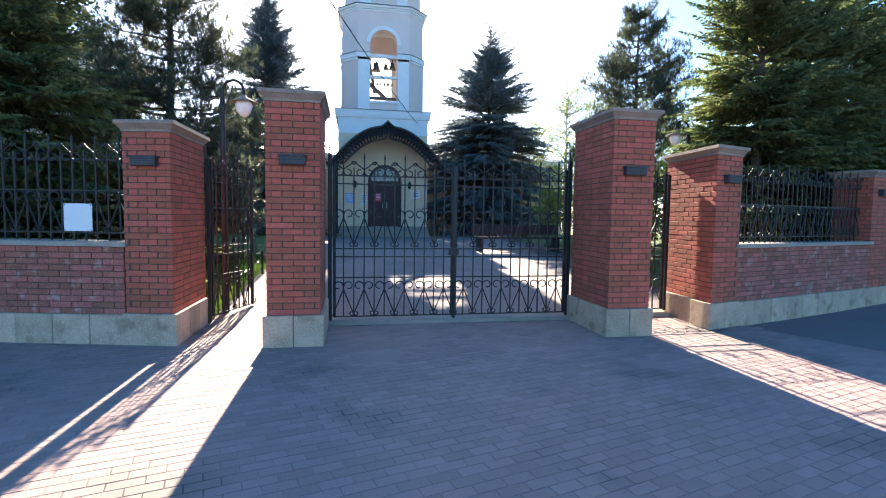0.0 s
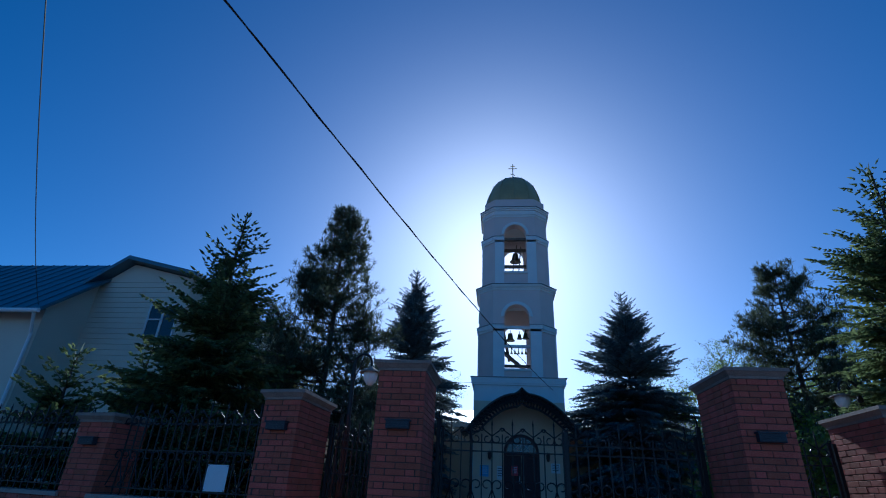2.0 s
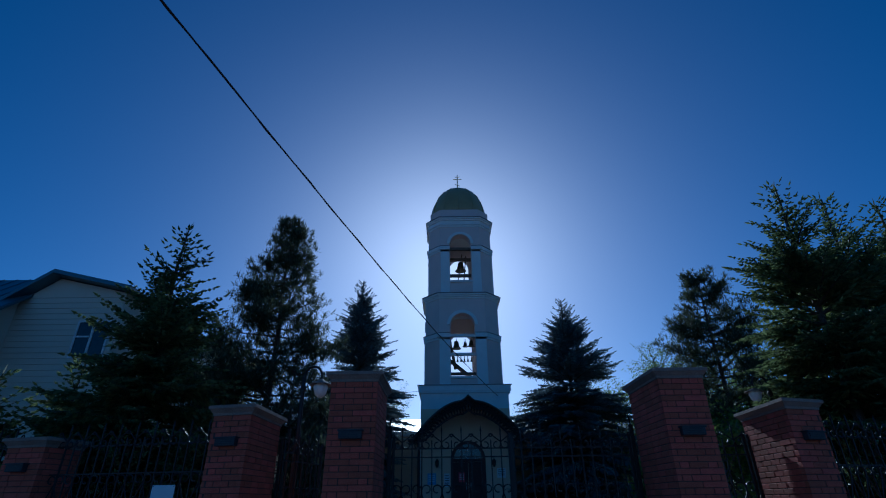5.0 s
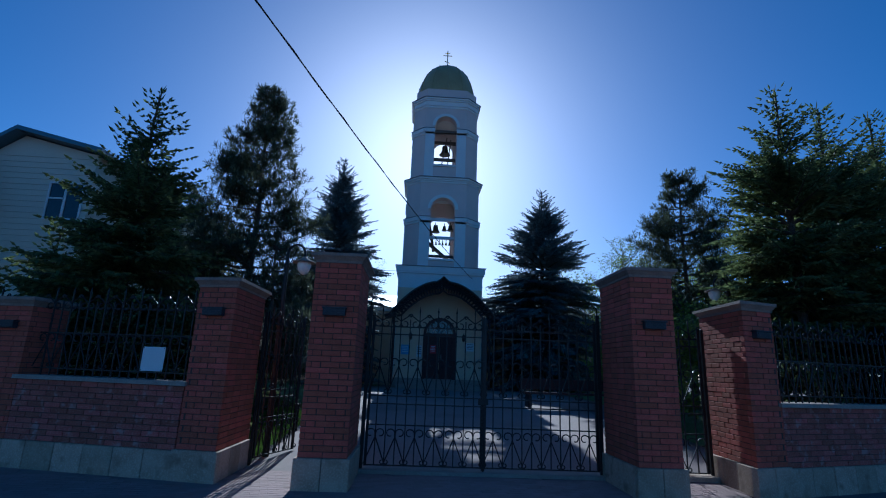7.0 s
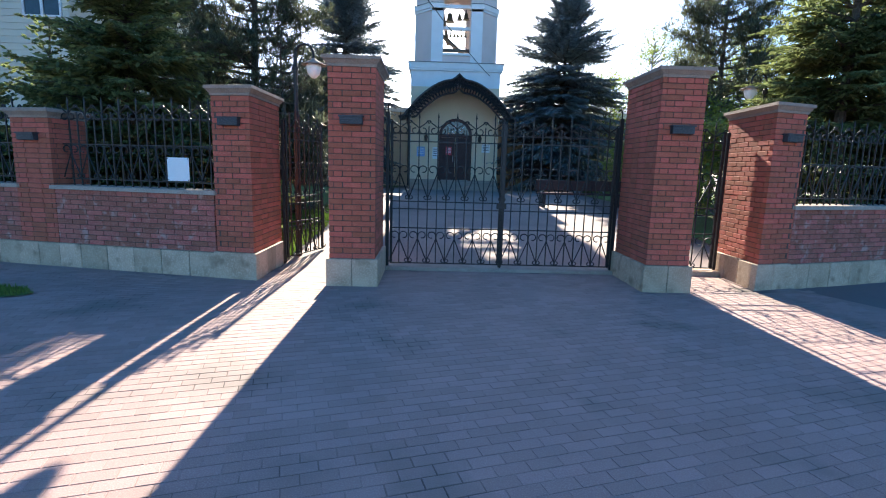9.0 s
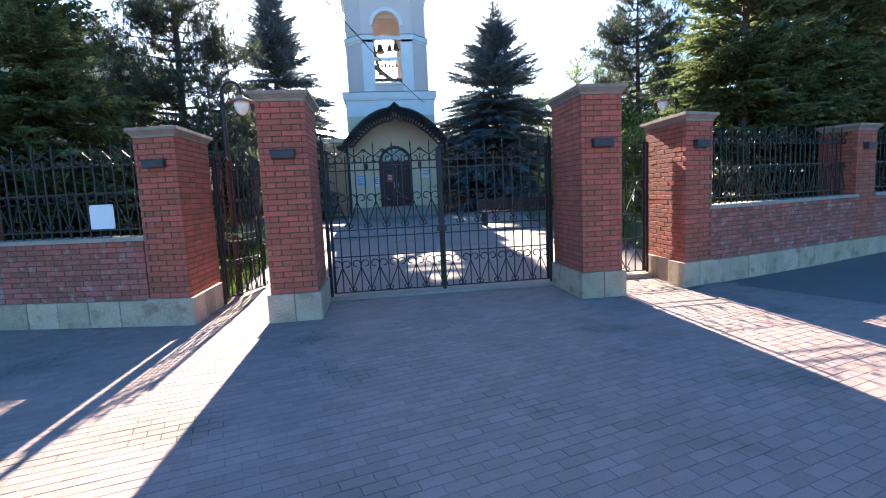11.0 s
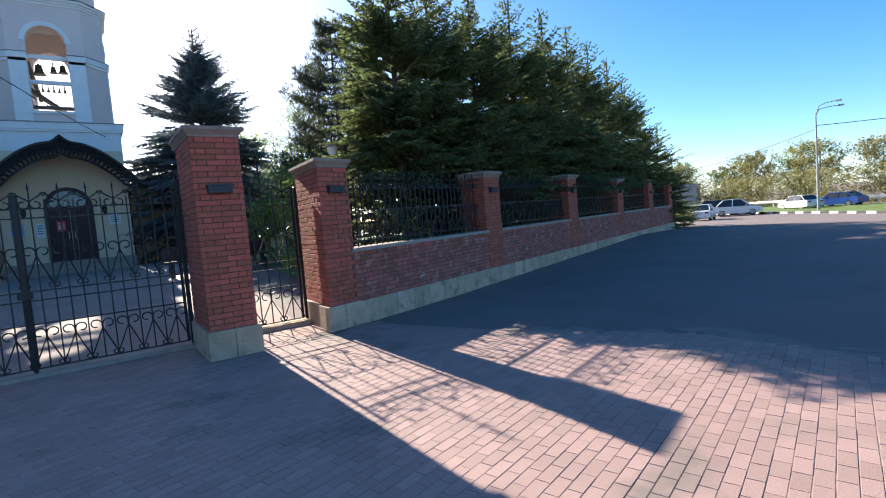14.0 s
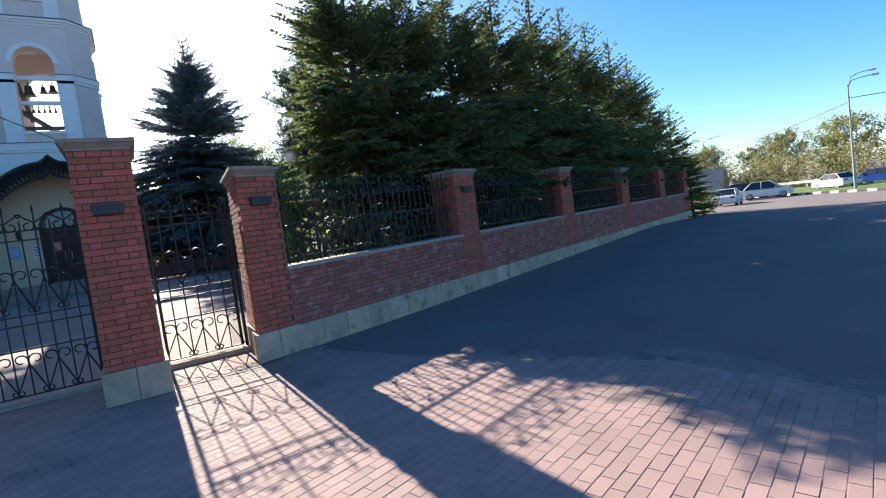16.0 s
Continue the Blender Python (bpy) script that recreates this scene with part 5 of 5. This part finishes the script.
# far belt of budding trees
rng = random.Random(7)
for i in range(32):
    k = i / 31
    x, y = 88 - 20 * k + rng.uniform(-3, 3), 64 - 96 * k + rng.uniform(-3, 3)
    h = rng.uniform(6, 8.5) + (4 if 0.6 < k < 0.9 else 0)
    leafy(x, y, h, h * 0.5, 200 + i, "budding roadside tree in thin spring leaf", "leaf" if rng.random() < 0.35 else "leaf_dull", -1.0, 0.27, 9, low=0.04, group="roadside trees")
rng = random.Random(9)
sp = Sprays()
hedge = thing("far_scrub", (0, 0, 0), 0, "tangled budding scrub along the far road", "scrub", kind="stuff")
for i in range(34000):
    k = rng.random()
    p = Vector((84 - 22 * k + rng.uniform(-2, 5), 74 - 110 * k, rng.random() ** 1.3 * 4.5 - 1.0))
    sp.blade(p, Vector((rng.uniform(-1, 1), rng.uniform(-1, 1), rng.uniform(-0.3, 1))).normalized(), rng.uniform(0.3, 0.75), 0.11, Vector((rng.uniform(-1, 1), rng.uniform(-1, 1), 0.3)))
sp.mesh("twigs", "leaf_dull", hedge)
cable("lamp_wire", (54.0, 14.9, 6.9), (84.0, -22.0, 8.5), 0.5, "thin wire strung from the street lamp", 0.03, False)
cable("lamp_wire", (54.0, 14.9, 6.6), (100.0, 62.0, 7.0), 1.2, "thin wire strung along the road", 0.03, False)
kiosk = thing("distant_building", (76.3, 39.4, -0.70), 15, "small grey building beyond the end of the wall", "building")
part("wall", box(-1.3, -2, 0, 1.3, 2, 3.9), "far_grey", kiosk)
part("roof", box(-1.45, -2.15, 3.905, 1.45, 2.15, 4.1, 0.02), "roof_grey", kiosk)

# cables and the bracket above
cable("overhead_cable", (1.9, 24.9, 6.4), (-4.82, -1.25, 6.72), 0.36, "twisted black cable running to the tower", 0.0125)
cable("service_wire", (-6.5, 2.1, 7.1), (-15.3, 12.0, 6.2), 0.3, "thin black wire running to the house", 0.009, False)
cable("roof_wire", (-2.3, 27.0, 7.1), (-13.6, 29.5, 7.6), 0.25, "thin wire beside the tower", 0.01, False)
bracket = thing("utility_pole", (-8.6, 2.0, 0), 0, "weathered timber pole with a bracket arm and insulators", "utility pole")
part("pole", tube([(0, 0, 0), (0, 0, 5), (0, 0, 8.2)], 0.14, 10, radii=[0.16, 0.13, 0.1]), "wood", bracket)
part("arm", tube([(0.0, 0, 6.7), (2.85, -0.3, 7.75)], 0.12, 10), "wood", bracket)
for x, z in ((2.1, 7.38), (2.55, 7.54)):
    part("insulator", lathe([(0.02, 0), (0.05, 0.02), (0.06, 0.1), (0.03, 0.14)], 10, None, (x, -0.1, z - 0.2)), "fixture", bracket)

# grass inside and beside the gate
bm = bmesh.new()
for quad in ([(-12, 8.2), (-3.6, 6.9), (-3.6, 25), (-12, 25)], [(5.0, 7.1), (24.5, 13.2), (24.5, 34), (7.2, 34)], [(-12, 25), (-2.8, 25), (-2.8, 27.4), (-12, 27.4)]):
    n = 8
    for i in range(n):
        row = []
        for k in (i / n, (i + 1) / n):
            for a, b in ((quad[0], quad[3]), (quad[1], quad[2])):
                p = Vector(a).lerp(Vector(b), k)
                row.append((p.x, p.y, court_z(p.y) + 0.02))
        bm.faces.new([bm.verts.new(row[q]) for q in (0, 1, 3, 2)])
tagged(obj("lawn", bm, "grass"), "fresh green lawn behind the wall", "lawn", kind="structure")
sp = Sprays()
rng = random.Random(21)
for i in range(16000):
    x, y = rng.uniform(-5.4, -3.45), 6.7 + 7 * rng.random() ** 1.5
    sp.blade(Vector((x, y, court_z(y) + 0.015)), Vector((rng.gauss(0, .35), rng.gauss(0, .35), 1)).normalized(), rng.uniform(0.05, 0.13), 0.012, Vector((rng.uniform(-1, 1), 1, 0)))
for i in range(5000):
    a, rr = rng.uniform(0, 6.28), rng.random() ** 0.5
    x, y = -7.6 + 1.7 * rr * math.cos(a), 4.25 + 0.35 * rr * math.sin(a)
    sp.blade(Vector((x, y, 0.01)), Vector((rng.gauss(0, .35), rng.gauss(0, .35), 1)).normalized(), rng.uniform(0.04, 0.10), 0.012, Vector((rng.uniform(-1, 1), 1, 0)))
tuft = thing("grass", (0, 0, 0), 0, "fresh green grass blades", "grass", kind="stuff")
sp.mesh("blades", "blade", tuft)
bm = bmesh.new()
bmesh.ops.create_circle(bm, cap_ends=True, segments=24, radius=1, matrix=Matrix.Translation((-7.6, 4.25, 0.012)) @ Matrix.Diagonal((1.75, 0.38, 1, 1)))
tagged(obj("grass_bed", bm, "grass"), "small grass bed beside the pavement", "grass bed", kind="structure")
edge = thing("lawn_fence", (0, 0, 0), 0, "low black chain fence along the lawn", "fence")
pts = [(-3.42, 8.2 + 1.25 * k) for k in range(6)]
for i, (x, y) in enumerate(pts):
    part("post", tube([(x, y, court_z(y)), (x, y, court_z(y) + 0.55)], 0.025, 6), "iron", edge)
    if i:
        x0, y0 = pts[i - 1]
        for zz in (0.5, 0.28):
            part("chain", tube([(x0, y0 + (y - y0) * k / 6, court_z(y0) + zz - 0.12 * math.sin(math.pi * k / 6)) for k in range(7)], 0.009, 4), "iron", edge)
# bench form added in place of the low dark flowerbed railings before the spruce
bench = thing("bench", (4.2, 15.2, court_z(15.2)), 3, "dark bench form standing in for low railings under the spruce", "bench")
part("seat", box(-1.6, -0.25, 0.42, 1.6, 0.2, 0.48, 0.01), "door", bench)
part("backrest", box(-1.6, 0.2, 0.55, 1.6, 0.25, 0.9, 0.01), "door", bench)
for x in (-1.4, 1.4):
    part("leg", box(x - 0.05, -0.22, 0, x + 0.05, 0.24, 0.42, 0.01), "iron", bench)

# ---- bricks of pillars and walls ----
for top, loc, base_h, courses, sides, mat, seed in PILLAR_JOBS:
    lay_bricks(top, loc, base_h, courses, sides, mat, random.Random(seed))
    vf = ([], [])
    lay_bricks(top, loc, base_h, courses, [i for i in range(4) if i not in sides], mat, random.Random(seed), joined=vf)
    joined_bricks(top, vf, "brick_far")
for wall, poly, nearest, seed in WALL_JOBS:
    if nearest:
        lay_bricks(wall, poly, 0.36, 11, (0,), "brick_pale", random.Random(seed), corners=False)
    vf = ([], [])
    lay_bricks(wall, poly, 0.36, 11, (2,) if nearest else (0, 2), "brick_pale_far", random.Random(seed), joined=vf, corners=False)
    joined_bricks(wall, vf, "brick_pale_far")

# ---- paving ----
pavement = thing("pavement", (0, 0, 0), 0, "worn reddish-grey clinker paving before the gate", "pavement", kind="structure")
part("sand_bed", prism([(-9, -6.5), (6.78, -6.5), (6.78, 1.0), (5.3, 3.45), (4.5, 5.4), (3.7, 6.2), (-3.4, 6.2), (-9, 6.4)], -0.15, -0.0028), "bed", pavement)
rng = random.Random(31)
PW, PH, J, LAY = 0.205, 0.103, 0.0042, 16.0
verts, faces = [], []
own = box(J / 2, J / 2, -0.06, PW - J / 2, PH - J / 2, 0.0, 0.003)
paver_me = bpy.data.meshes.new("paver")
own.to_mesh(paver_me)
own.free()
paver_me.materials.append(M["paver_near"])
near = 0


def open_ground(x, y):
    """True where the paving lies free of walls, pillars and the asphalt along the firs."""
    if x > 6.7 - max(0.0, y - 1.0) * 0.6 and x > 4.6:
        return False
    if x > 3.4:
        return y < 5.1 + max(0.0, x - 3.8) * math.tan(radians(17.5))
    if x < -3.3:
        return y < 5.1 + max(0.0, -3.52 - x) * math.tan(radians(12))
    return y < 4.86 or (y < 6.13 and (-1.7 < x < 1.95 or -3.4 < x < -2.5 or 2.72 < x < 3.72))


ca, sa = math.cos(radians(LAY)), math.sin(radians(LAY))
for row in range(int(19.0 / PH)):
    v = -11.0 + row * PH
    u = -12.0 + (PW / 2 if row % 2 else 0) + rng.uniform(-0.006, 0.006)
    while u < 16.0:
        x, y = u * ca - v * sa, u * sa + v * ca
        mx, my = x + 0.5 * (PW * ca - PH * sa), y + 0.5 * (PW * sa + PH * ca)
        if -8.9 < mx < 15.8 and -6.4 < my and open_ground(mx, my):
            z = rng.uniform(-0.0016, 0.0008)
            if 2.6 < mx < 5.6 and 0.9 < my < 2.0 and near < 300:
                share("paver", paver_me, pavement, pose(x, y, z, 0, 0, LAY + rng.uniform(-.4, .4)) @ pose(0, 0, 0, rng.uniform(-.2, .2), rng.uniform(-.2, .2), 0))
                near += 1
            else:
                g = J / 2 + rng.uniform(-0.001, 0.001)
                n = len(verts)
                for inset, dz in ((g, -0.006), (g + 0.0025, 0.0)):
                    for a, b in ((inset, inset), (PW - inset, inset), (PW - inset, PH - inset), (inset, PH - inset)):
                        verts.append((x + a * ca - b * sa, y + a * sa + b * ca, z + dz))
                faces += [(n + a, n + b, n + c, n + d) for a, b, c, d in ((0, 1, 5, 4), (1, 2, 6, 5), (2, 3, 7, 6), (3, 0, 4, 7), (4, 5, 6, 7))]
        u += PW
me = bpy.data.meshes.new("pavers")
me.from_pydata(verts, [], faces)
me.materials.append(M["paver"])
rest = new("pavers", me)
rest.parent = pavement
rest["kind"] = "stuff"
bm = bmesh.new()
rng = random.Random(44)
edge_l, edge_r = [], []
for k in range(64):
    y = -6.4 + k * 0.155
    x = 6.72 - max(0.0, y - 1.0) * 0.6
    edge_l.append(bm.verts.new((x - 0.02, y, 0.0)))
    edge_r.append(bm.verts.new((x + 0.12 + 0.3 * abs(math.sin(y * 1.7) * math.sin(y * 0.6 + 1)) + rng.uniform(0, 0.16), y, -0.018)))
for a, b, c, d in zip(edge_l, edge_r, edge_r[1:], edge_l[1:]):
    bm.faces.new((a, b, c, d))
part("sand_edge", bm, "sand", pavement, "pale sandy grit along the paving edge")
